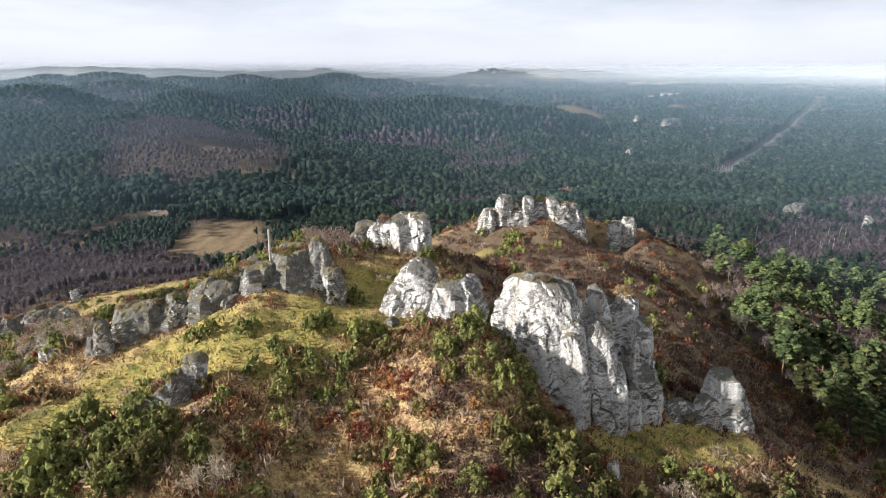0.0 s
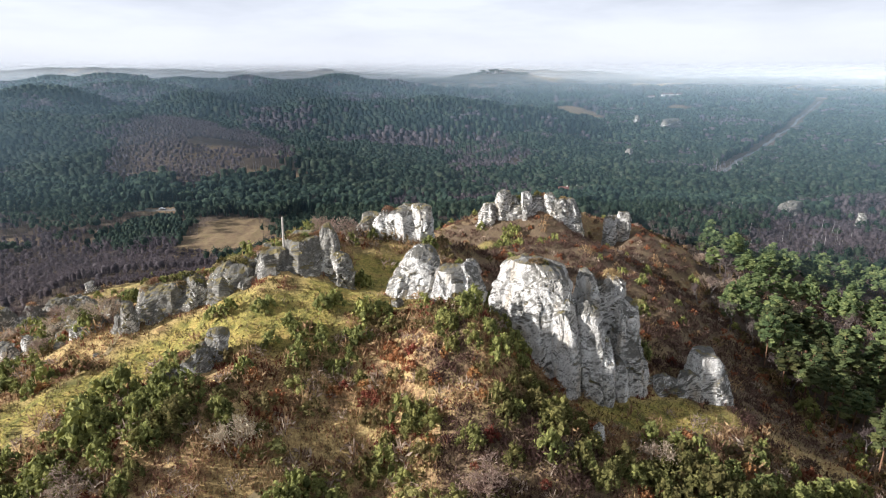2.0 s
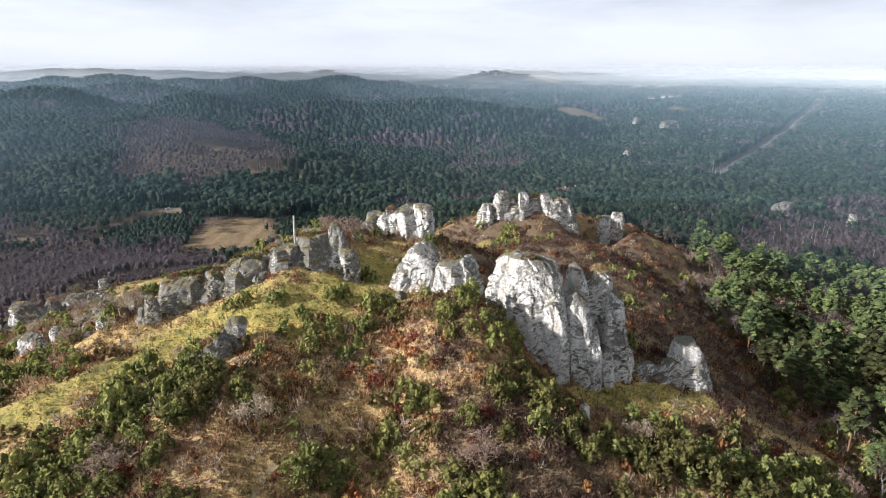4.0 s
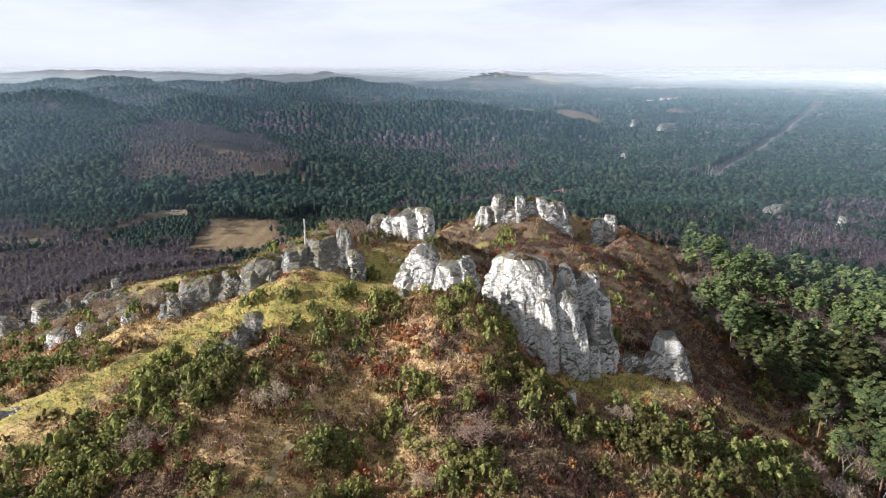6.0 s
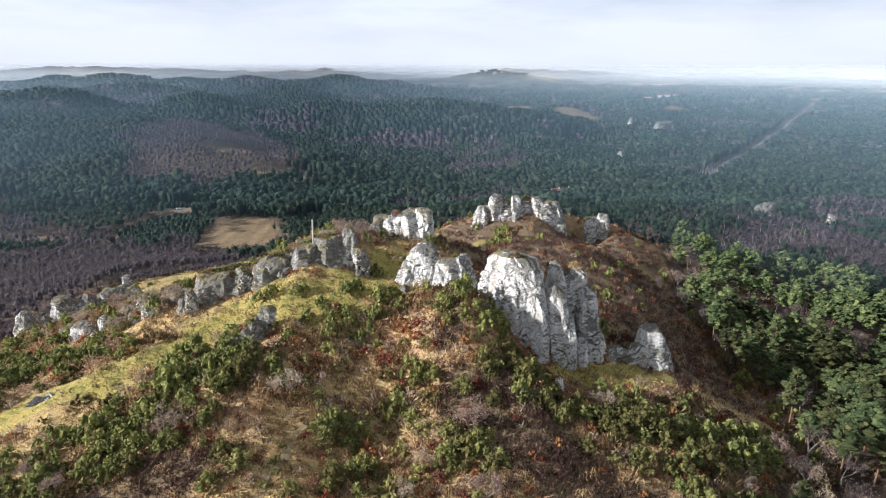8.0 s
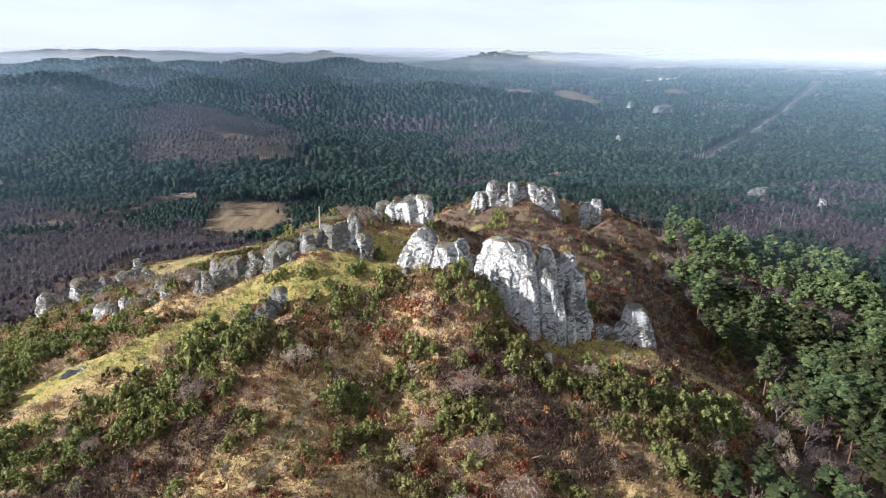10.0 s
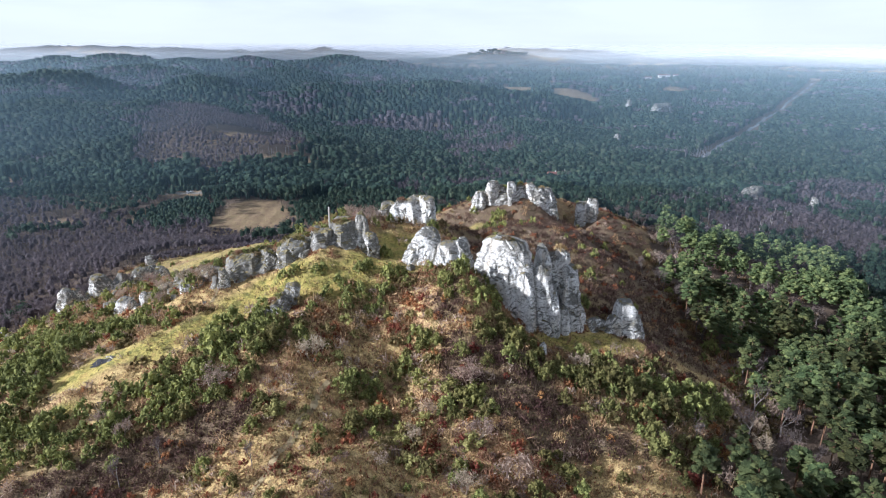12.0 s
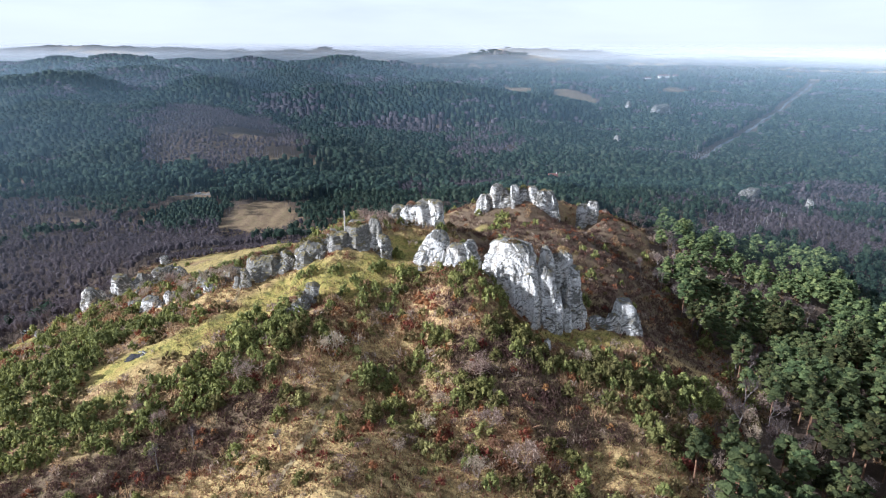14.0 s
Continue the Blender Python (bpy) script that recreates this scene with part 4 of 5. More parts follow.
ROCKY = [(15, 90, 6.5), (22, 90, 5), (28, 91, 5), (33, 93, 5), (36, 94, 5), (-7, 105, 6), (2, 102, 7), (49, 93, 6), (44, 90.5, 4.5), (23, 68, 2.4), (23, 65, 2.0), (-132, 136.5, 5), (-124, 142.5, 6), (-117, 147, 6), (-92, 101.5, 4.5), (-86, 102.5, 4), (-70.4, 95.5, 3.2), (-40, 75, 4), (-22, 105, 3.5), (-28, 103.5, 5.5), (-35, 102.5, 5.5), (-42, 101, 6), (-51, 100, 5.5), (-57, 99.5, 5), (-5, 132, 4), (-10, 134, 5),
         (20, 212, 6), (28, 212, 6), (35, 213, 5), (42, 212, 6), (49, 212, 6), (68, 219, 8), (-60, 95, 4), (-131, 140, 5), (-125, 147, 5), (-37, 80, 2)]


def free(x, y, gap=0.0):
    return all((x - a) ** 2 + (y - b) ** 2 > (r + gap) ** 2 for a, b, r in ROCKY)


def lawn_at(x, y):
    x, y = np.asarray([x], float), np.asarray([y], float)
    return max(float(blot(x, y, *p)[0]) for p in LAWN + STRAWS)


r = np.random.RandomState(11)
for x, y in spread(r, 44, 200, 18, 240, 5.3):
    if x > float(edge_right(y)) + 1 and x < 105 + 0.4 * y:
        bald = waves(np.array([x]), np.array([y]), 55, 41)[0] + 0.25 * r.normal()
        verge = x < float(edge_right(y)) + 9
        if bald < (-0.62 if y < 120 else 0.05) or (verge and r.rand() < 0.4):
            (bares if r.rand() < 0.6 else wide_bares).put(r, x, y, r.uniform(0.6, 1.0))
            for _ in range(3):
                (shrubs, brackens, olives)[r.randint(3)].put(r, x + r.uniform(-3, 3), y + r.uniform(-3, 3), r.uniform(0.9, 1.7), 0.1)
        elif not verge or r.rand() < 0.75:
            pines.put(r, x, y, r.uniform(0.72, 1.12))
            if r.rand() < (0.5 if y < 110 else 0.2):
                (shrubs, olives, brackens)[r.randint(3)].put(r, x + r.uniform(-2.5, 2.5), y - r.uniform(0.5, 2.5), r.uniform(1.0, 2.0), 0.1)

JUNIPER_BELTS = [(-24, 86, 4.0, 2.2, 15), (-33, 91, 3.0, 1.8, 15), (-21, 93, 2.5, 1.6, 15), (-15, 91, 3.0, 2.0, 15), (-39, 92, 3.0, 1.6, 15), (-10, 92, 3.0, 2.0, 15), (-19, 106, 2.5, 1.4, 15),
                 (-96, 87, 21, 5.5, -10), (-65, 50, 24, 5.5, 21), (-46, 68, 8.5, 10, 0), (-101, 62, 14, 10, 20), (-97, 74, 14, 5, 25), (-122, 58, 22, 14, 0), (-18, 57, 3.6, 3.6, 0), (3, 54, 4, 4, 0), (-10, 64, 4, 3.5, 0), (6, 84, 6, 7, 0),
                 (36, 63, 9, 5, 0), (46, 61, 9, 5, 0), (20, 64, 6, 5, 0), (58, 66, 8, 5, 0), (-24, 84, 5, 2.5, 0), (12, 75, 6, 6, 0), (-12, 50, 3, 3, 0), (24, 200, 4, 3, 0), (34, 188, 5, 4, 0), (20, 178, 5, 4, 0), (-90, 43, 18, 6, 10), (-104, 50, 14, 8, 0)]
r = np.random.RandomState(12)
spots = spread(r, -150, 90, 10, 245, 1.95)
spots = spots[(spots[:, 1] < 135) | (r.rand(len(spots)) < np.where(bracken_shade(*spots.T) > 0.4, 0.75, 0.45))]
spots = spots[(spots[:, 0] > edge_left(spots[:, 1])) & (spots[:, 0] < edge_right(spots[:, 1]) + 9)]
sx, sy = spots.T
belts = np.max([blot(sx, sy, *b) for b in JUNIPER_BELTS], 0)
lawns = np.max([blot(sx, sy, *b) for b in LAWN], 0)
straws = np.max([blot(sx, sy, *b) for b in STRAWS], 0)
tone = waves(sx, sy, 24, 61) + 0.5 * waves(sx, sy, 9, 62)
red = waves(sx, sy, 17, 63) + 0.5 * waves(sx, sy, 7, 64)
dark = bracken_shade(sx, sy)
for x, y, belt, lawn, straw, q, w, fern in zip(sx, sy, belts, lawns, straws, tone, red, dark):
    u, v = r.rand(), r.rand()
    if not free(x, y, -0.5) or (lawn > 0.4 and belt <= 0.4 and u < (0.93 if q < 0.1 else 0.68)):
        continue
    if straw > 0.4:
        if u > 0.66 and y < 60:
            (shrubs if v < 0.52 else russets if v < 0.64 else olives if v < 0.9 else junipers).put(r, x, y, r.uniform(0.5, 1.3))
        continue
    if belt > 0.4:
        if u < 0.80:
            (junipers if v < 0.8 else olives if v < 0.92 else shrubs).put(r, x, y, r.uniform(0.9, 1.9), 0.15)
        continue
    if fern > 0.4:
        if u < 0.72 and v < 0.90:
            (brackens if v < 0.64 else russets if v < 0.74 else shrubs if v < 0.86 else olives if v < 0.88 else junipers).put(r, x, y, r.uniform(0.8, 1.6), 0.1)
        continue
    far = y > 140
    if far:
        if u < 0.72:
            (brackens if v < 0.5 else shrubs if v < 0.74 else russets if v < 0.84 else junipers if v < 0.92 else olives).put(r, x, y, r.uniform(0.8, 1.6), 0.1)
        continue
    if u < 0.08 + 0.14 * (q > 0.5):
        junipers.put(r, x, y, r.uniform(0.9, 1.9), 0.15)
    elif u < 0.23 + 0.10 * (q > 0.3):
        olives.put(r, x, y, r.uniform(1.0, 2.3), 0.15)
    elif u < 0.33 + 0.18 * (w > 0.3):
        russets.put(r, x, y, r.uniform(0.9, 2.1), 0.1)
    elif u < 0.80:
        shrubs.put(r, x, y, r.uniform(0.7, 1.8), 0.1)
for k in range(16):
    x, y = 3 + 1.25 * k + r.uniform(-0.5, 0.5), 83.5 - 0.32 * k + r.uniform(-1.2, 0.6)
    (junipers, olives, shrubs, russets)[k % 4].put(r, x, y, r.uniform(0.9, 1.3), 0.15)
for x, y, s in ((5.5, 57, 1.2), (-48, 55, 1.4), (13, 36, 1.5), (-29, 62, 1.35), (7, 45, 1.1), (-3, 52, 1.0), (31, 66, 1.05), (4, 33, 1.2), (-6, 46, 0.8), (-64, 47, 0.9), (-70, 50, 0.8), (66, 66, 1.2), (72, 62, 1.2), (80, 70, 1.1),
                (-65, 99, 1.1), (-72, 102, 1.2), (-79, 103, 1.1), (-84, 112, 1.2), (-101, 118, 1.0), (-76, 94, 0.9), (12, 112, 1.0), (16, 116, 0.9), (-29, 130, 1.4), (9, 111, 0.9), (-22, 128, 1.3), (-26, 122, 1.2), (-98, 132, 1.1), (-8, 150, 1.2)):
    wide_bares.put(r, x, y, s)
for x, y, s in ((-137, 108, 0.8), (-133, 116, 0.9), (-128, 122, 0.8), (-140, 100, 0.8), (-146, 104, 0.9), (-55, 42, 0.5), (-35, 36, 0.5), (-60, 36, 0.6), (78, 142, 1.0), (76, 160, 1.0), (84, 120, 1.0), (-104, 128, 0.8), (-116, 124, 0.7)):
    bares.put(r, x, y, s)
pines.plant("pine_wood_edge", "Scots pines packed along the foot of the slope", "wood", (70, 40))
bares.plant("bare_wood_edge", "leafless trees scattered through the pines", "wood")
wide_bares.plant("bare_thicket", "leafless thicket among the pines", "wood")
junipers.plant("juniper_scrub", "dense dark green juniper scrub on the slopes", "scrub")
olives.plant("olive_scrub", "low olive-green scrub in dry grass", "scrub")
russets.plant("russet_scrub", "rust-red autumn scrub", "scrub")
brackens.plant("bracken_scrub", "red-brown bracken, coloured darker to stand for the slope's shade", "scrub")
shrubs.plant("twig_scrub", "leafless brown-grey scrub on the slopes", "scrub")


# shrubs rooted on ledges and tops of the crags
def rock_top(x, y):
    """Height of the highest rock within arm's reach of a place."""
    best = -1e9
    for ob in bpy.data.objects:
        if ob.name.startswith("buttress") and ob.parent:
            a = np.empty(3 * len(ob.data.vertices))
            ob.data.vertices.foreach_get("co", a)
            a = a.reshape(-1, 3) + np.array(ob.parent.location)
            near = np.hypot(a[:, 0] - x, a[:, 1] - y) < 0.7
            if near.any():
                best = max(best, float(np.median(a[near, 2][a[near, 2] > a[near, 2].max() - 1.0])))
    return best


ledge_kinds = []
for k, (mat, label) in enumerate(((HEATH, "dry tan shrub rooted on a limestone ledge"), (JUNIPER, "small dark juniper rooted on top of a crag"), (STRAW, "tuft of withered grass on a limestone ledge"))):
    v, f = bush_shape(400, 1.0, 1.1, 160, 0.13, 8, 1.1) if k == 1 else shrub_shape(400 + k, 1.2, 1.0 if k == 0 else 0.7, 40, 130)
    ledge_kinds.append(tagged(mesh_object("ledge_shrub", v, f, mat), label, "shrub", "shrubs on the crags"))
used = set()
r = np.random.RandomState(15)
tufts = [(x, 100.2 + 0.15 * (x + 58) + r.uniform(-1.2, 3.4), int(r.choice([1, 1, 2, 0])), r.uniform(0.7, 1.35)) for x in np.arange(-59, -23, 1.25)]
tufts += [(x + r.uniform(-0.8, 0.8), y + r.uniform(-1, 1.5), int(r.choice([0, 1, 2])), r.uniform(0.8, 1.3)) for x, y in ((-66, 101.5), (-67, 102), (-73, 102.5), (-75, 103), (-80, 104.5), (-81, 105), (-96, 107.5),
                                                                                                              (-118, 149.5), (-113, 154), (-108, 157), (-131, 140), (-124, 146))]
for x, y, k, size in tufts + list(((31.0, 96.4, 0, 1.7), (29.4, 97.2, 0, 1.2), (32.6, 97.4, 2, 1.4), (17.6, 90.6, 1, 0.8), (16.2, 91.4, 2, 1.3), (35.0, 93.6, 2, 1.3), (36.0, 92.6, 1, 0.8), (-29.5, 106, 2, 1.6), (-33.5, 106, 1, 1.1), (-38.0, 104.5, 1, 1.3),
                      (-41.5, 104, 2, 1.6), (-43.5, 103, 1, 1.2), (-51.5, 102.5, 1, 1.4), (-55.0, 102, 1, 1.2), (-53.0, 103, 2, 1.5), (-57.5, 102, 2, 1.2), (3.0, 103.2, 1, 1.1), (1.2, 103.6, 0, 1.2), (-11.5, 133.4, 2, 1.4), (-13.6, 133.0, 0, 1.3),
                      (-39.6, 77.4, 1, 1.1), (-42.2, 75.6, 1, 1.2), (-40.8, 76.8, 0, 1.2), (-43.8, 74.6, 2, 1.2), (28.0, 212.6, 1, 1.5), (35.0, 213.5, 1, 1.8), (37.5, 213.5, 0, 1.5), (44.5, 212, 2, 1.5))):
    z = rock_top(x, y)
    if z < 0:
        continue
    m = pose(x, y, z - 0.15, 0, 0, 40 * k + 23 * x)
    ob = ledge_kinds[k] if k not in used else copy_thing(ledge_kinds[k], m)
    used.add(k)
    ob.matrix_basis = m
    ob.scale = (size, size, size)


# ground cover of stalks and tussocks, thick enough to hide the soil
def stalks(p, tall, wide, rng):
    """Upright pointed tufts, one thin blade each."""
    n = len(p)
    z = height(p[:, 0], p[:, 1]) - 0.03
    a = rng.uniform(0, 6.283, n)
    clump = np.maximum(0, waves(p[:, 0], p[:, 1], 3.4, 65) + 0.6 * waves(p[:, 0], p[:, 1], 1.7, 66) + 0.3)
    h, w = tall * rng.uniform(0.4, 1.2, n) * (0.45 + 0.9 * clump), wide * rng.uniform(0.6, 1.4, n)
    lean = rng.normal(size=(n, 2)) * 0.45 * h[:, None]
    foot = np.stack([p[:, 0], p[:, 1], z], -1)
    side = np.stack([np.cos(a) * w, np.sin(a) * w, 0 * a], -1)
    tip = foot + np.concatenate([lean, h[:, None]], 1)
    return np.stack([foot - side, foot + side, tip], 1).reshape(-1, 3), np.arange(3 * n).reshape(-1, 3)


r = np.random.RandomState(14)
p = np.concatenate([r.uniform((-70, 22), (58, 100), (120000, 2)), r.uniform((-150, 10), (95, 130), (70000, 2)), r.uniform((-150, 130), (100, 245), (30000, 2))])
p = p[(p[:, 0] > edge_left(p[:, 1])) & (p[:, 0] < edge_right(p[:, 1]) + 8)]
px, py = p.T
lawn = np.max([blot(px, py, *b) for b in LAWN], 0)
straw = np.max([blot(px, py, *b) for b in STRAWS], 0)
tone = waves(px, py, 24, 61) + 0.5 * waves(px, py, 9, 62) + 0.35 * r.normal(size=len(p))
red = waves(px, py, 17, 63) + 0.5 * waves(px, py, 7, 64) + 0.35 * r.normal(size=len(p))
u = r.uniform(size=len(p))
short = lawn > 0.4
fern = bracken_shade(px, py)
kind = np.where(short, np.where(u < 0.16, 1, np.where(u < 0.34, 3, -1)), np.where(straw > 0.4, np.where(u < 0.8, 1, np.where(u < 0.93, 0, 2)), np.where(fern > 0.5, np.where(u < 0.8, 4, 3), np.where(red > 0.75, 2, np.where(tone > 0.55, 3, np.where((tone < -0.6) | (u < 0.12), 1, 0))))))
for k, name, mat, label, tall in ((0, "heath_cover", HEATH, "withered brown heath and bracken covering the slope", 0.75), (1, "dry_grass", STRAW, "tussocks of straw-coloured dry grass", 0.5),
                                  (2, "russet_cover", RUSSET, "rust-red low undergrowth", 0.7), (3, "olive_cover", OLIVE, "low olive-green undergrowth", 0.6), (4, "bracken_cover", SHADE_BRACKEN, "withered bracken, coloured darker to stand for the slope's shade", 0.7)):
    v, f = stalks(p[kind == k], tall, 0.15, r)
    tagged(mesh_object(name, v, f, mat), label, "scrub", kind="stuff")


# ---------------------------------------------------------------- woods farther off: too many to count
def wood_kind(p):
    """Above 0: leafless broadleaved wood; below: pines."""
    x, y = p[:, 0], p[:, 1]
    v = 0.9 * waves(x, y, 230, 51) + 0.6 * waves(x, y, 80, 52) - 0.85
    for c in ((-235, 590, 80, 150, 12), (-200, 500, 70, 50, 0), (-200, 270, 100, 60, 10), (-175, 195, 80, 95, 0), (-290, 330, 70, 40, 0), (-75, 800, 90, 34, 0), (40, 612, 40, 26, 0), (20, 285, 90, 18, 0), (250, 618, 62, 16, 8)):
        v = v + 1.9 * blot(x, y, *c)
    for c in ((250, 380, 60, 30, 0), (330, 430, 90, 40, 10), (185, 262, 60, 40, 0), (235, 320, 80, 45, 10), (130, 270, 40, 20, 0)):
        v = v + 0.95 * blot(x, y, *c)
    for c in ((-215, 360, 50, 18, 10), (-90, 385, 26, 16, 0), (-250, 300, 26, 12, 0), (180, 180, 60, 60, 0), (430, 560, 120, 90, 0), (-70, 520, 50, 60, 0)):
        v = v - 1.8 * blot(x, y, *c)
    return v + 0.33 * np.random.RandomState(5).normal(size=len(p))


def in_view(p, margin=60):
    """The wedge of country that the flight looks out on."""
    return np.abs(p[:, 0]) < 0.80 * (p[:, 1] + 70) + margin


def scatter(rng, x0, x1, y0, y1, gap):
    """Places thrown at random, none closer to another than about the gap."""
    n = int((x1 - x0) * (y1 - y0) / gap ** 2 * 2.0)
    p = rng.uniform((x0, y0), (x1, y1), (n, 2))
    p = p[in_view(p) & (wooded(p[:, 0], p[:, 1]) > 0.5)]
    near, kept, g2 = {}, [], gap * gap * 0.72
    for x, y in p.tolist():
        i, j = int(x // gap), int(y // gap)
        if all((x - a) ** 2 + (y - b) ** 2 > g2 for u in (i - 1, i, i + 1) for v in (j - 1, j, j + 1) for a, b in near.get((u, v), ())):
            near.setdefault((i, j), []).append((x, y))
            kept.append((x, y))
    return np.array(kept)


def crowns(p, wide, tall, rng, rings, sides, leaves, size, low, long=1.0, core=1.0):
    """Tree crowns at the places p: a rough dome each, with loose sprays standing out of it."""
    n = len(p)
    stand = 1 + 0.16 * waves(p[:, 0], p[:, 1], 70, 53)
    w, t = wide * rng.uniform(0.6, 1.3, n) * stand ** 0.5, tall * rng.uniform(0.86, 1.12, n) * stand
    half = t * (1 - low) * 0.5
    c = np.stack([p[:, 0], p[:, 1], height(p[:, 0], p[:, 1]) + t - half], -1)
    shell = shells(c, w * core, half * core, rng, rings, sides, 0.34)
    # each crown is stretched to the ground, hiding gaps the camera would see
    if core == 1.0:
        v = shell[0].reshape(n, -1, 3)
        v[:, :sides, :2] = c[:, None, :2] + (v[:, :sides, :2] - c[:, None, :2]) * 0.85
        v[:, :sides, 2] = (c[:, 2] + half - t)[:, None] - 0.6
    if not leaves:
        return shell
    k = np.repeat(np.arange(n), leaves)
    d = rng.normal(size=(len(k), 3))
    d /= np.linalg.norm(d, axis=1, keepdims=True)
    d[:, 2] = np.where(d[:, 2] < -0.3, -d[:, 2], d[:, 2])
    pts = c[k] + d * rng.uniform(0.85, 1.15, len(k))[:, None] * np.stack([w[k], w[k], half[k]], -1)
    return both(shell, soup(pts, size, rng, 0.0, long))


def trunks(p, tall, radius, rng):
    """Thin pale stems, three-sided and tapering, standing in the wood."""
    n = len(p)
    foot = np.stack([p[:, 0], p[:, 1], height(p[:, 0], p[:, 1]) - 0.3], -1)
    top = foot + np.stack([rng.normal(size=n) * 0.5, rng.normal(size=n) * 0.5, tall * rng.uniform(0.7, 1.15, n)], -1)
    v = []
    for c, q in ((foot, radius), (top, 0.35 * radius)):
        for k in range(3):
            v.append(c + np.array([math.cos(2.094 * k), math.sin(2.094 * k), 0]) * q)
    v = np.stack(v, 1).reshape(-1, 3)
    f = np.array([(0, 1, 4, 3), (1, 2, 5, 4), (2, 0, 3, 5)])
    return v, (f[None] + 6 * np.arange(n)[:, None, None]).reshape(-1, 4)


r = np.random.RandomState(21)
p = scatter(r, -440, 500, 10, 440, 3.9)
single = (p[:, 0] > edge_right(p[:, 1])) & (p[:, 0] < 105 + 0.4 * p[:, 1]) & (p[:, 1] < 240)
p = p[~single]
bare, close = wood_kind(p) > 0, p[:, 1] < 390
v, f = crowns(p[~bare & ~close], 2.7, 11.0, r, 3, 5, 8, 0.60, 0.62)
tagged(mesh_object("pine_wood", v, f, PINE_FAR_SHADE), "dense dark green pine wood in the valley", "wood", kind="stuff")
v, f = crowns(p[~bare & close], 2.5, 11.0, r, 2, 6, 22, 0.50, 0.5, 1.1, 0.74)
tagged(mesh_object("pine_wood", v, f, PINE_FAR_SHADE, shade=True), "dense dark green pine wood at the foot of the hill", "wood", kind="stuff")
v, f = crowns(p[bare & ~close], 2.8, 9.0, r, 2, 5, 18, 0.24, 0.3, 4.0, 0.62)
tagged(mesh_object("leafless_wood", v, f, BARE_FAR, shade=True), "leafless brown-grey broadleaved wood in the valley", "wood", kind="stuff")
old = bare & close
v, f = crowns(p[old & (p[:, 1] < 300)], 2.9, 9.0, r, 2, 5, 64, 0.16, 0.2, 4.4, 0.48)
tagged(mesh_object("leafless_wood", v, f, BARE_FAR, shade=True), "leafless purple-grey trees at the foot of the hill", "wood", kind="stuff")
v, f = crowns(p[old & (p[:, 1] >= 300)], 2.8, 9.0, r, 2, 5, 30, 0.20, 0.25, 4.2, 0.55)
tagged(mesh_object("leafless_wood", v, f, BARE_FAR, shade=True), "leafless purple-grey wood below the crags", "wood", kind="stuff")
v, f = trunks(p[old | (close & ~bare)], 7.0, 0.14, r)
tagged(mesh_object("wood_stems", v, f, GREYBARK), "grey stems of the wood below the crags", "wood", kind="stuff")

p = spread(r, -240, -60, 225, 400, 3.2)
young = np.maximum(blot(p[:, 0], p[:, 1], -185, 345, 26, 36, 10), blot(p[:, 0], p[:, 1], -96, 372, 12, 18, 0))
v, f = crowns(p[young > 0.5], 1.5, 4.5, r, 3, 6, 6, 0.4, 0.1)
tagged(mesh_object("young_pine_wood", v, f, PINE_FAR_SHADE, shade=True), "low plantation of young pines beside the meadow", "wood", kind="stuff")
p = np.concatenate([spread(r, -200, -50, 214, 330, 3.0), spread(r, -230, -120, 505, 545, 4.0)])
p = p[(wooded(p[:, 0], p[:, 1]) < 0.5) & (p[:, 1] > 214) & (np.max([blot(p[:, 0], p[:, 1], *c) for c in STRAWS], 0) < 0.4) & ((p[:, 1] < 318 + 6 * waves(p[:, 0], p[:, 1], 20, 81)) | (p[:, 1] > 500))]
v, f = crowns(p, 1.5, 3.0, r, 2, 5, 16, 0.26, 0.1, 3.0, 0.6)
tagged(mesh_object("valley_scrub", v, f, BARE_FAR, shade=True), "low leafless scrub at the foot of the meadow", "scrub", kind="stuff")

for name, y0, y1, step, wide, tall, rings in (("far_wood", 435, 800, 4.5, 3.1, 11.0, 2), ("farther_wood", 795, 1500, 7.0, 4.8, 11.0, 2), ("farthest_wood", 1490, 2700, 14.0, 9.5, 11.0, 2), ("horizon_wood", 2690, 4800, 29.0, 20.0, 8.0, 2)):
    p = scatter(r, -0.85 * y1 - 120, 0.85 * y1 + 120, y0, y1, step)
    if y0 > 2000:
        p = p[smooth(0.35, 0.6, waves(p[:, 0], p[:, 1], 900, 31)) * smooth(2300, 3200, p[:, 1]) < 0.5]
    bare = wood_kind(p) > 0
    for part, sel, mat, label in (("pines", ~bare, PINE_FAR_SHADE, "far dark blue-green pine forest on rolling hills"), ("bare", bare, BARE_FAR, "far leafless brown woods on rolling hills")):
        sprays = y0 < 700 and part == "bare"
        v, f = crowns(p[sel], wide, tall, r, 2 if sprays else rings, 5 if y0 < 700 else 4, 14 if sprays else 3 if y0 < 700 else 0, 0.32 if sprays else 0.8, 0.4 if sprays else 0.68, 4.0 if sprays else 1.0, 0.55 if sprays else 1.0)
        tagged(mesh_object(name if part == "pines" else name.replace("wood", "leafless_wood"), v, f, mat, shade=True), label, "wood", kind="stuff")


r = np.random.RandomState(23)
p = np.concatenate([r.normal((a, b), (u, v), (n, 2)) for a, b, u, v, n in ((-190, 452, 26, 8, 60), (250, 612, 42, 6, 110), (40, 600, 26, 8, 60), (-152, 470, 10, 10, 24), (-40, 585, 30, 14, 30), (300, 640, 30, 8, 40), (120, 520, 60, 20, 40), (-300, 520, 60, 60, 50), (190, 330, 50, 30, 40))])
v, f = trunks(p, 12.0, 0.17, r)
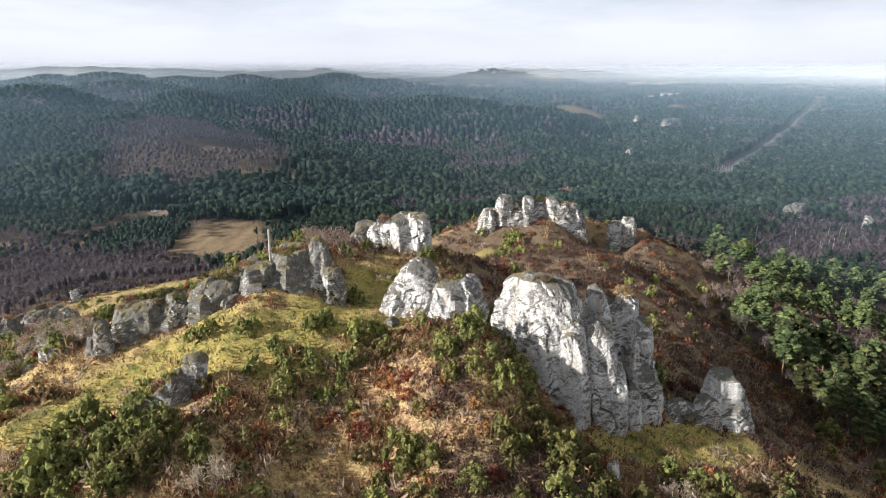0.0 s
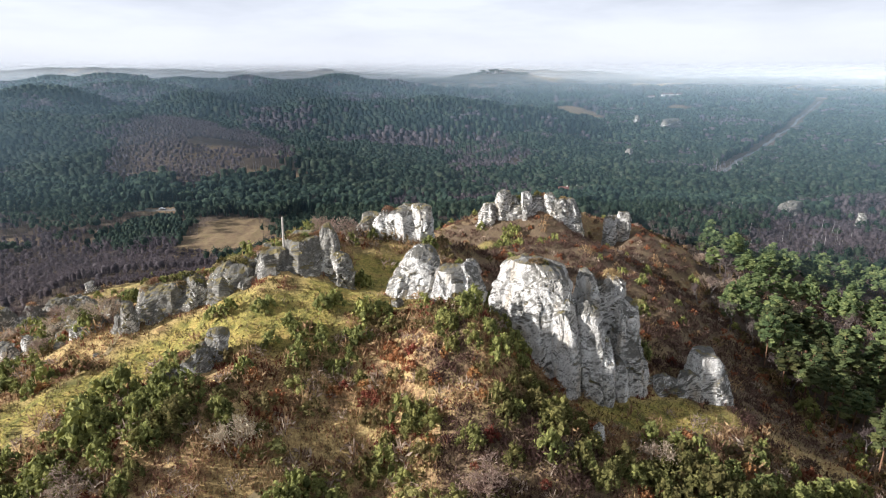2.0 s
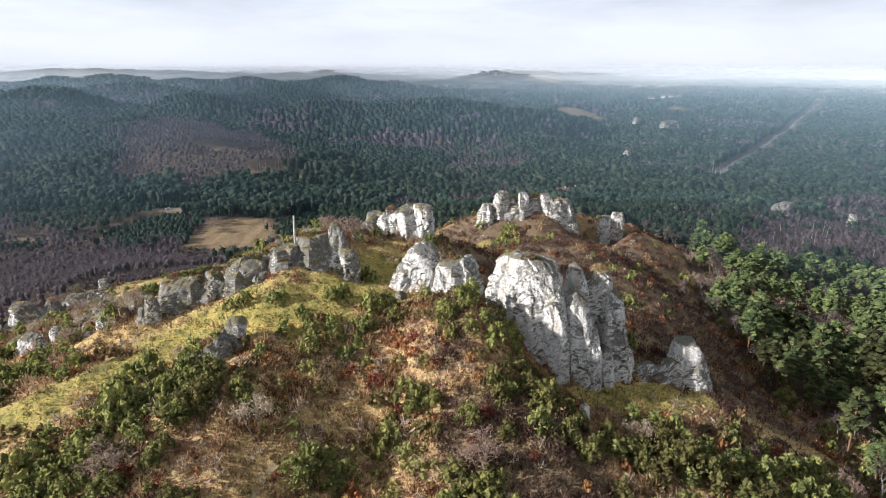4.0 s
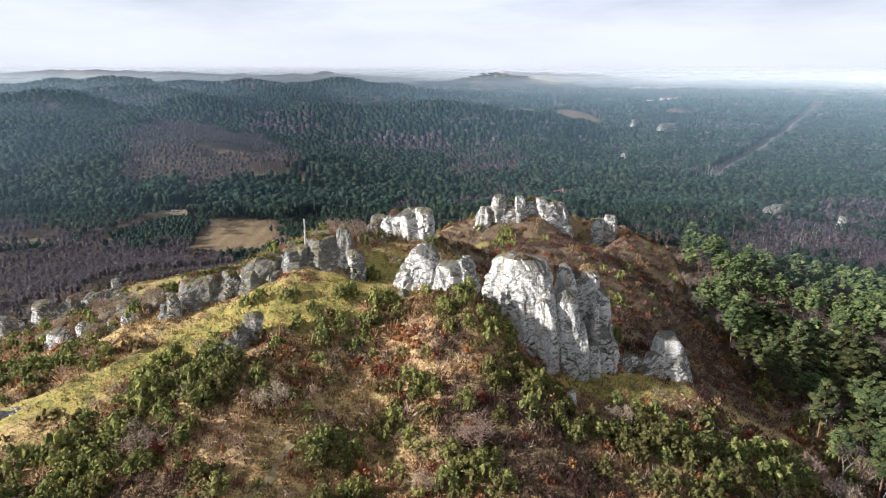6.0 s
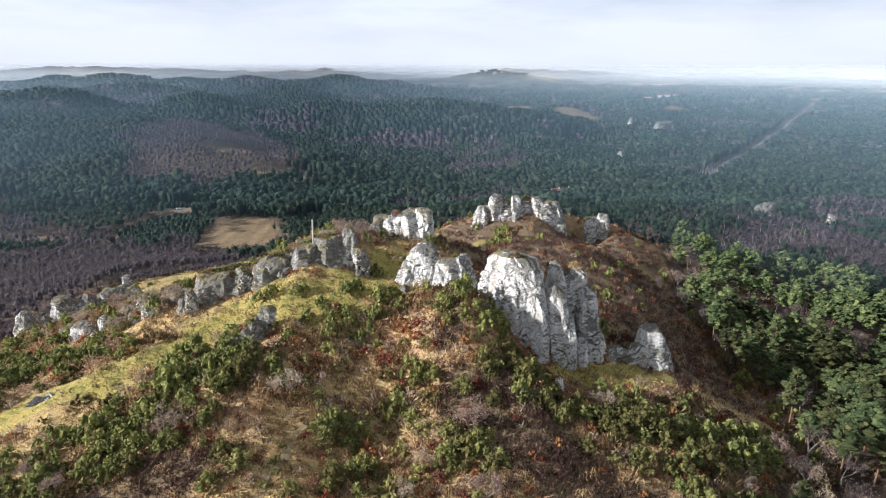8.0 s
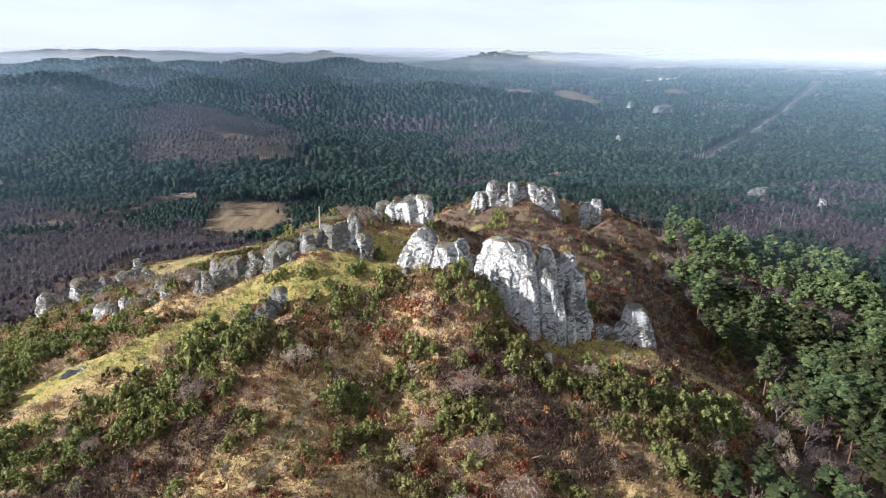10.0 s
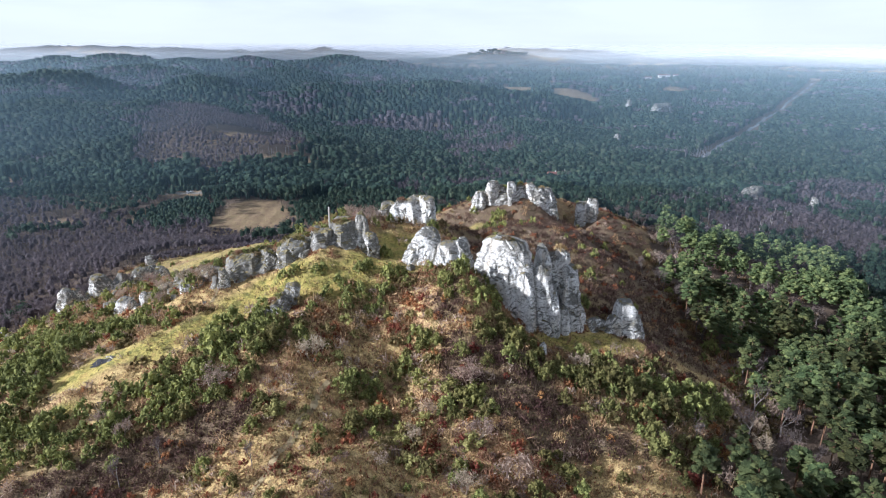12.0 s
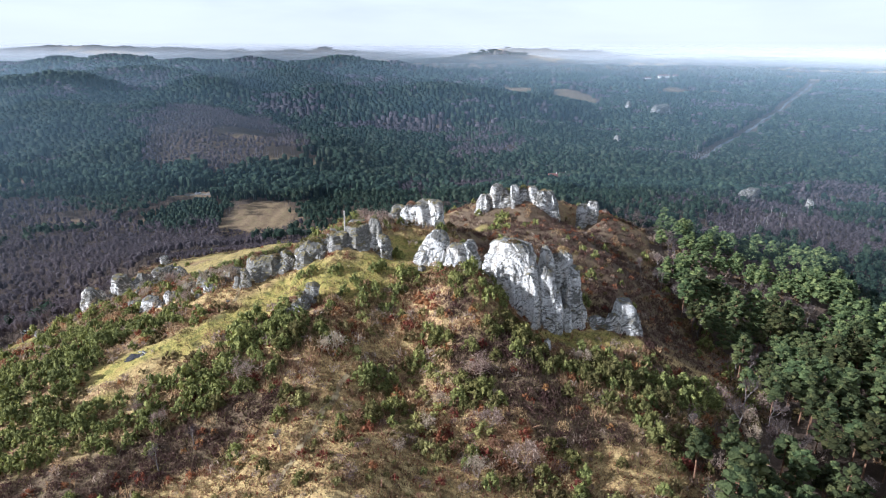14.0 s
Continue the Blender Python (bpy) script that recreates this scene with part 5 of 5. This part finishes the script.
tagged(mesh_object("birch_wood", v, f, BIRCH), "thin white birch stems standing among darker woods", "wood", kind="stuff")


# ---------------------------------------------------------------- haze over the far country, imitated by tinted sheets
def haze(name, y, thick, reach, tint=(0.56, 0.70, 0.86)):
    """An upright curved sheet whose tint imitates haze, thinning upwards and at its foot."""
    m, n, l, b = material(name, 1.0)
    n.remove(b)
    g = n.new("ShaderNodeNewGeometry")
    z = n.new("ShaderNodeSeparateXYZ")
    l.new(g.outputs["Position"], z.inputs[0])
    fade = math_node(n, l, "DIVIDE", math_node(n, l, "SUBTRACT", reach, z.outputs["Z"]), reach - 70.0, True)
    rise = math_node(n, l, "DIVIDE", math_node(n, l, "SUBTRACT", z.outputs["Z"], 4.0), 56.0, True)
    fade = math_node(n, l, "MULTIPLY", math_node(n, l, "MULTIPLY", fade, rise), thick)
    sheet_tint = n.new("ShaderNodeBsdfDiffuse")
    sheet_tint.inputs["Color"].default_value = (*tint, 1)
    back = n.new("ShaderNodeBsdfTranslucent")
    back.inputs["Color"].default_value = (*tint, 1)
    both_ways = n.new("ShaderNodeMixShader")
    l.new(sheet_tint.outputs[0], both_ways.inputs[1])
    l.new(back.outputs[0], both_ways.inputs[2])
    see_through = n.new("ShaderNodeBsdfTransparent")
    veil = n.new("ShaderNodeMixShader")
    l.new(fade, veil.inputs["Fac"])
    l.new(see_through.outputs[0], veil.inputs[1])
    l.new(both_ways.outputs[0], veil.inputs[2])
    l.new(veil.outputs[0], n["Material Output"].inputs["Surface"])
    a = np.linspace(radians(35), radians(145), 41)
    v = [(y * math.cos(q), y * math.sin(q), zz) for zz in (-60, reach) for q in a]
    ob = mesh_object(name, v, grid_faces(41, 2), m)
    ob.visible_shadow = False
    return tagged(ob, "upright tinted sheet imitating haze over the distant woods", "haze", kind="structure")


# nearer sheets get a darker tint, painted to flatten contrast in the woods
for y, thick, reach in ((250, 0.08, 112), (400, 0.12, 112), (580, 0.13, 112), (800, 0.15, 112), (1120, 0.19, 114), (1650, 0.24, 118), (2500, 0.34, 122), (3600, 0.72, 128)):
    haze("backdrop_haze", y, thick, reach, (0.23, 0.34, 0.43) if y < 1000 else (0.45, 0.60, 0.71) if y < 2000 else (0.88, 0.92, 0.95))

# ---------------------------------------------------------------- small things
v, f = tube([(0, 0, -1.0), (0.05, 0, 2.5), (0.1, 0.05, 5.6)], [0.24, 0.21, 0.17], 10)
f.append(tuple(range(20, 30)))
post = tagged(mesh_object("wooden_post", v, f, WOOD), "weathered pale wooden post standing on the ridge rocks", "post")
post.location = (-31.8, 105, 66.4)


def strip(name, label, line, width, mat, lift=0.05):
    """A path laid over the land along a line of places."""
    line = np.array(line, float)
    t = np.concatenate([[0], np.cumsum(np.hypot(*np.diff(line, axis=0).T))])
    s = np.arange(0, t[-1], 1.5 if t[-1] < 400 else 8.0)
    x, y = np.interp(s, t, line[:, 0]), np.interp(s, t, line[:, 1])
    bend = 0.5 * width if width < 5 else 0.8
    x, y = x + bend * waves(x, y, 14, 71), y + bend * waves(x, y, 11, 72)
    dx, dy = np.gradient(x), np.gradient(y)
    k = np.hypot(dx, dy)
    w = width * 0.5 * (1 + 0.25 * waves(x, y, 5, 73))
    v = [np.stack([x - dy / k * w * q, y + dx / k * w * q, height(x - dy / k * w * q, y + dx / k * w * q) + lift], -1) for q in (-1, -0.33, 0.33, 1)]
    v = np.stack(v, 1).reshape(-1, 3)
    return tagged(mesh_object(name, v, grid_faces(4, len(x)), mat, shade=True), label, "path", kind="structure")


strip("trodden_path", "narrow trodden footpath through dry grass", [(-34, 26), (-31, 37), (-29, 44), (-26, 53), (-24.5, 58)], 1.2, WORN, 0.12)
strip("trodden_path", "pale worn footpath up to a cleft in the rocks", [(-62, 82), (-60, 88), (-60.5, 93), (-62.5, 98), (-66, 103)], 1.0, WORN)
strip("trodden_path", "pale track along the lower lawn", [(-150, 92), (-130, 94), (-118, 97), (-106, 96), (-90, 90)], 1.4, WORN)
strip("forest_road", "straight grey road through the pine forest", [(293, 625), (545, 1000), (792, 1368), (1020, 1708), (1248, 2047)], 6.0, ASPHALT, 0.4)
strip("country_lane", "grey lane along the valley meadow", [(-240, 392), (-197, 399), (-163, 405), (-129, 409), (-100, 415)], 4.5, GRAVEL, 0.15)

# burnt patch on the lawn, with loose stones round it
r = np.random.RandomState(41)
a = np.linspace(0, 2 * np.pi, 36, endpoint=False)
rings = []
for q in (0.02, 0.4, 0.75, 1.0):
    w = q * (1 + 0.22 * np.sin(3 * a + 1) + 0.12 * np.sin(7 * a))
    x, y = -78.2 + 2.6 * w * np.cos(a), 66.2 + 1.5 * w * np.sin(a)
    rings.append(np.stack([x, y, height(x, y) + 0.10 + 0.16 * (1 - q) + 0.05 * r.uniform(-1, 1, 36)], -1))
v = np.concatenate(rings)
f = [(k * 36 + j, k * 36 + (j + 1) % 36, (k + 1) * 36 + (j + 1) % 36, (k + 1) * 36 + j) for k in range(3) for j in range(36)]
tagged(mesh_object("fire_pit", v, f, CHAR, shade=True), "burnt black fire patch on the lawn", "fire pit")
for k in range(9):
    q = r.uniform(-0.6, 2.2)
    x, y = -78.2 + 2.9 * math.cos(q), 66.2 + 1.8 * math.sin(q)
    z = h1(x, y)
    w, f2 = lobe(x, y, z - 0.2, z + r.uniform(0.2, 0.45), r.uniform(0.25, 0.5), r.uniform(0.2, 0.4), 0, 0.7, (0, 0), 0.1, 0.5, 12, 300 + k)
    tagged(mesh_object("hearth_stone", w, f2, ROCK), "pale loose stone beside the burnt patch", "stone", "hearth stones")


def box_mesh(bm, x0, x1, y0, y1, z0, z1):
    c = [bm.verts.new(p) for p in ((x0, y0, z0), (x1, y0, z0), (x1, y1, z0), (x0, y1, z0), (x0, y0, z1), (x1, y0, z1), (x1, y1, z1), (x0, y1, z1))]
    for q in ((0, 3, 2, 1), (4, 5, 6, 7), (0, 1, 5, 4), (1, 2, 6, 5), (2, 3, 7, 6), (3, 0, 4, 7)):
        bm.faces.new([c[i] for i in q])


def part(name, bm, mat, parent, label=""):
    me = bpy.data.meshes.new(name)
    bm.to_mesh(me)
    bm.free()
    me.materials.append(mat)
    ob = new(name, me)
    ob.parent = parent
    return tagged(ob, label)


PAINT = plain("white_car_paint", (0.68, 0.69, 0.70), (0.74, 0.75, 0.76), 2.0, 0.3)
GLASSY = plain("dark_glass", (0.02, 0.025, 0.03), (0.04, 0.045, 0.05), 2.0, 0.1)
RUBBER = plain("rubber", (0.02, 0.02, 0.02), (0.035, 0.035, 0.035), 2.0)
ROOF = plain("red_roof_tiles", (0.13, 0.062, 0.05), (0.20, 0.095, 0.075), 0.8)
RENDERED = plain("pale_wall_render", (0.55, 0.52, 0.46), (0.68, 0.65, 0.58), 0.8)


def car(x, y, turn):
    base = tagged(new("parked_car"), "white parked car on the lane beside the wood", "car")
    base.matrix_basis = pose(x, y, h1(x, y) + 0.15, 0, 0, turn)
    bm = bmesh.new()
    box_mesh(bm, -2.15, 2.15, -0.86, 0.86, 0.35, 0.95)
    bmesh.ops.bevel(bm, geom=bm.edges[:], offset=0.12, segments=2, affect="EDGES")
    part("body", bm, PAINT, base)
    bm = bmesh.new()
    box_mesh(bm, -1.5, 1.0, -0.74, 0.74, 0.9, 1.45)
    for q in bm.verts:
        if q.co.z > 1.2:
            q.co.x *= 0.72
            q.co.y *= 0.86
    part("cabin", bm, GLASSY, base, "dark tinted windows")
    bm = bmesh.new()
    box_mesh(bm, -1.1, 0.72, -0.64, 0.64, 1.44, 1.50)
    part("roof", bm, PAINT, base)
    for wx in (-1.35, 1.35):
        for wy in (-0.8, 0.8):
            bm = bmesh.new()
            bmesh.ops.create_cone(bm, cap_ends=True, segments=16, radius1=0.33, radius2=0.33, depth=0.22, matrix=pose(wx, wy, 0.33, 90))
            wheel = part("wheel", bm, RUBBER, base)
            bm = bmesh.new()
            bmesh.ops.create_cone(bm, cap_ends=True, segments=12, radius1=0.2, radius2=0.2, depth=0.24, matrix=pose(wx, wy, 0.33, 90))
            part("rim", bm, PAINT, wheel, "pale metal rim")
    for wx, name, mat in ((2.15, "headlight", GLASSY), (-2.15, "tail_light", ROOF)):
        for wy in (-0.6, 0.6):
            bm = bmesh.new()
            box_mesh(bm, wx - 0.04, wx + 0.04, wy - 0.16, wy + 0.16, 0.62, 0.78)
            part(name, bm, mat, base)


def house(x, y, turn, w, d, h, label, lift=0.0):
    base = tagged(new("house"), label, "house")
    base.matrix_basis = pose(x, y, h1(x, y) + lift, 0, 0, turn)
    bm = bmesh.new()
    box_mesh(bm, -w / 2, w / 2, -d / 2, d / 2, -1 - lift, h)
    part("wall", bm, RENDERED, base)
    bm = bmesh.new()
    c = [bm.verts.new(q) for q in ((-w / 2 - 0.5, -d / 2 - 0.5, h - 0.2), (w / 2 + 0.5, -d / 2 - 0.5, h - 0.2), (w / 2 + 0.5, d / 2 + 0.5, h - 0.2), (-w / 2 - 0.5, d / 2 + 0.5, h - 0.2), (-w / 2 - 0.5, 0, h + d * 0.42), (w / 2 + 0.5, 0, h + d * 0.42))]
    for q in ((0, 1, 5, 4), (2, 3, 4, 5), (0, 4, 3), (1, 2, 5), (3, 2, 1, 0)):
        bm.faces.new([c[i] for i in q])
    roof = part("roof", bm, ROOF, base)
    bm = bmesh.new()
    box_mesh(bm, w * 0.18, w * 0.18 + 0.7, -0.35, 0.35, h + d * 0.25, h + d * 0.42 + 0.9)
    part("chimney", bm, RENDERED, roof)
    for k in range(max(2, int(w // 4))):
        bm = bmesh.new()
        wx = -w / 2 + (k + 0.5) * w / max(2, int(w // 4))
        box_mesh(bm, wx - 0.5, wx + 0.5, -d / 2 - 0.04, -d / 2 + 0.1, h * 0.35, h * 0.75)
        window = part("window", bm, GLASSY, base)
        bm = bmesh.new()
        box_mesh(bm, wx - 0.6, wx + 0.6, -d / 2 - 0.16, -d / 2 + 0.02, h * 0.35 - 0.1, h * 0.35)
        part("sill", bm, RENDERED, window)


car(-197.5, 400, 12)
car(-165.7, 147.3, -20)
house(96, 464, 4, 9, 6, 5.0, "red-roofed house among the pines", 1.2)
house(105, 468, 4, 8, 6, 4.8, "red-roofed house among the pines", 1.2)
for k, (x, y, w, h) in enumerate(((854, 2360, 44, 8), (800, 2380, 22, 7), (905, 2375, 18, 6), (1900, 3320, 40, 9), (1990, 3340, 30, 8), (2080, 3300, 26, 8), (1780, 3360, 34, 9), (2200, 3400, 40, 9))):
    house(x, y, 3 * k, w, 12, h, "far pale farm building on the plain")

# fence along the upper edge of the meadow
fence = tagged(new("fence"), "old grey post fence along the meadow", "fence")
line = [(-140 + 2.5 * k, 226 - 0.28 * k * 0.9) for k in range(30)]
for x, y in line:
    v, f = tube([(x, y, h1(x, y) - 0.3), (x, y, h1(x, y) + 1.3)], [0.08, 0.07], 5)
    mesh_object("post", v, f, WOOD, fence)
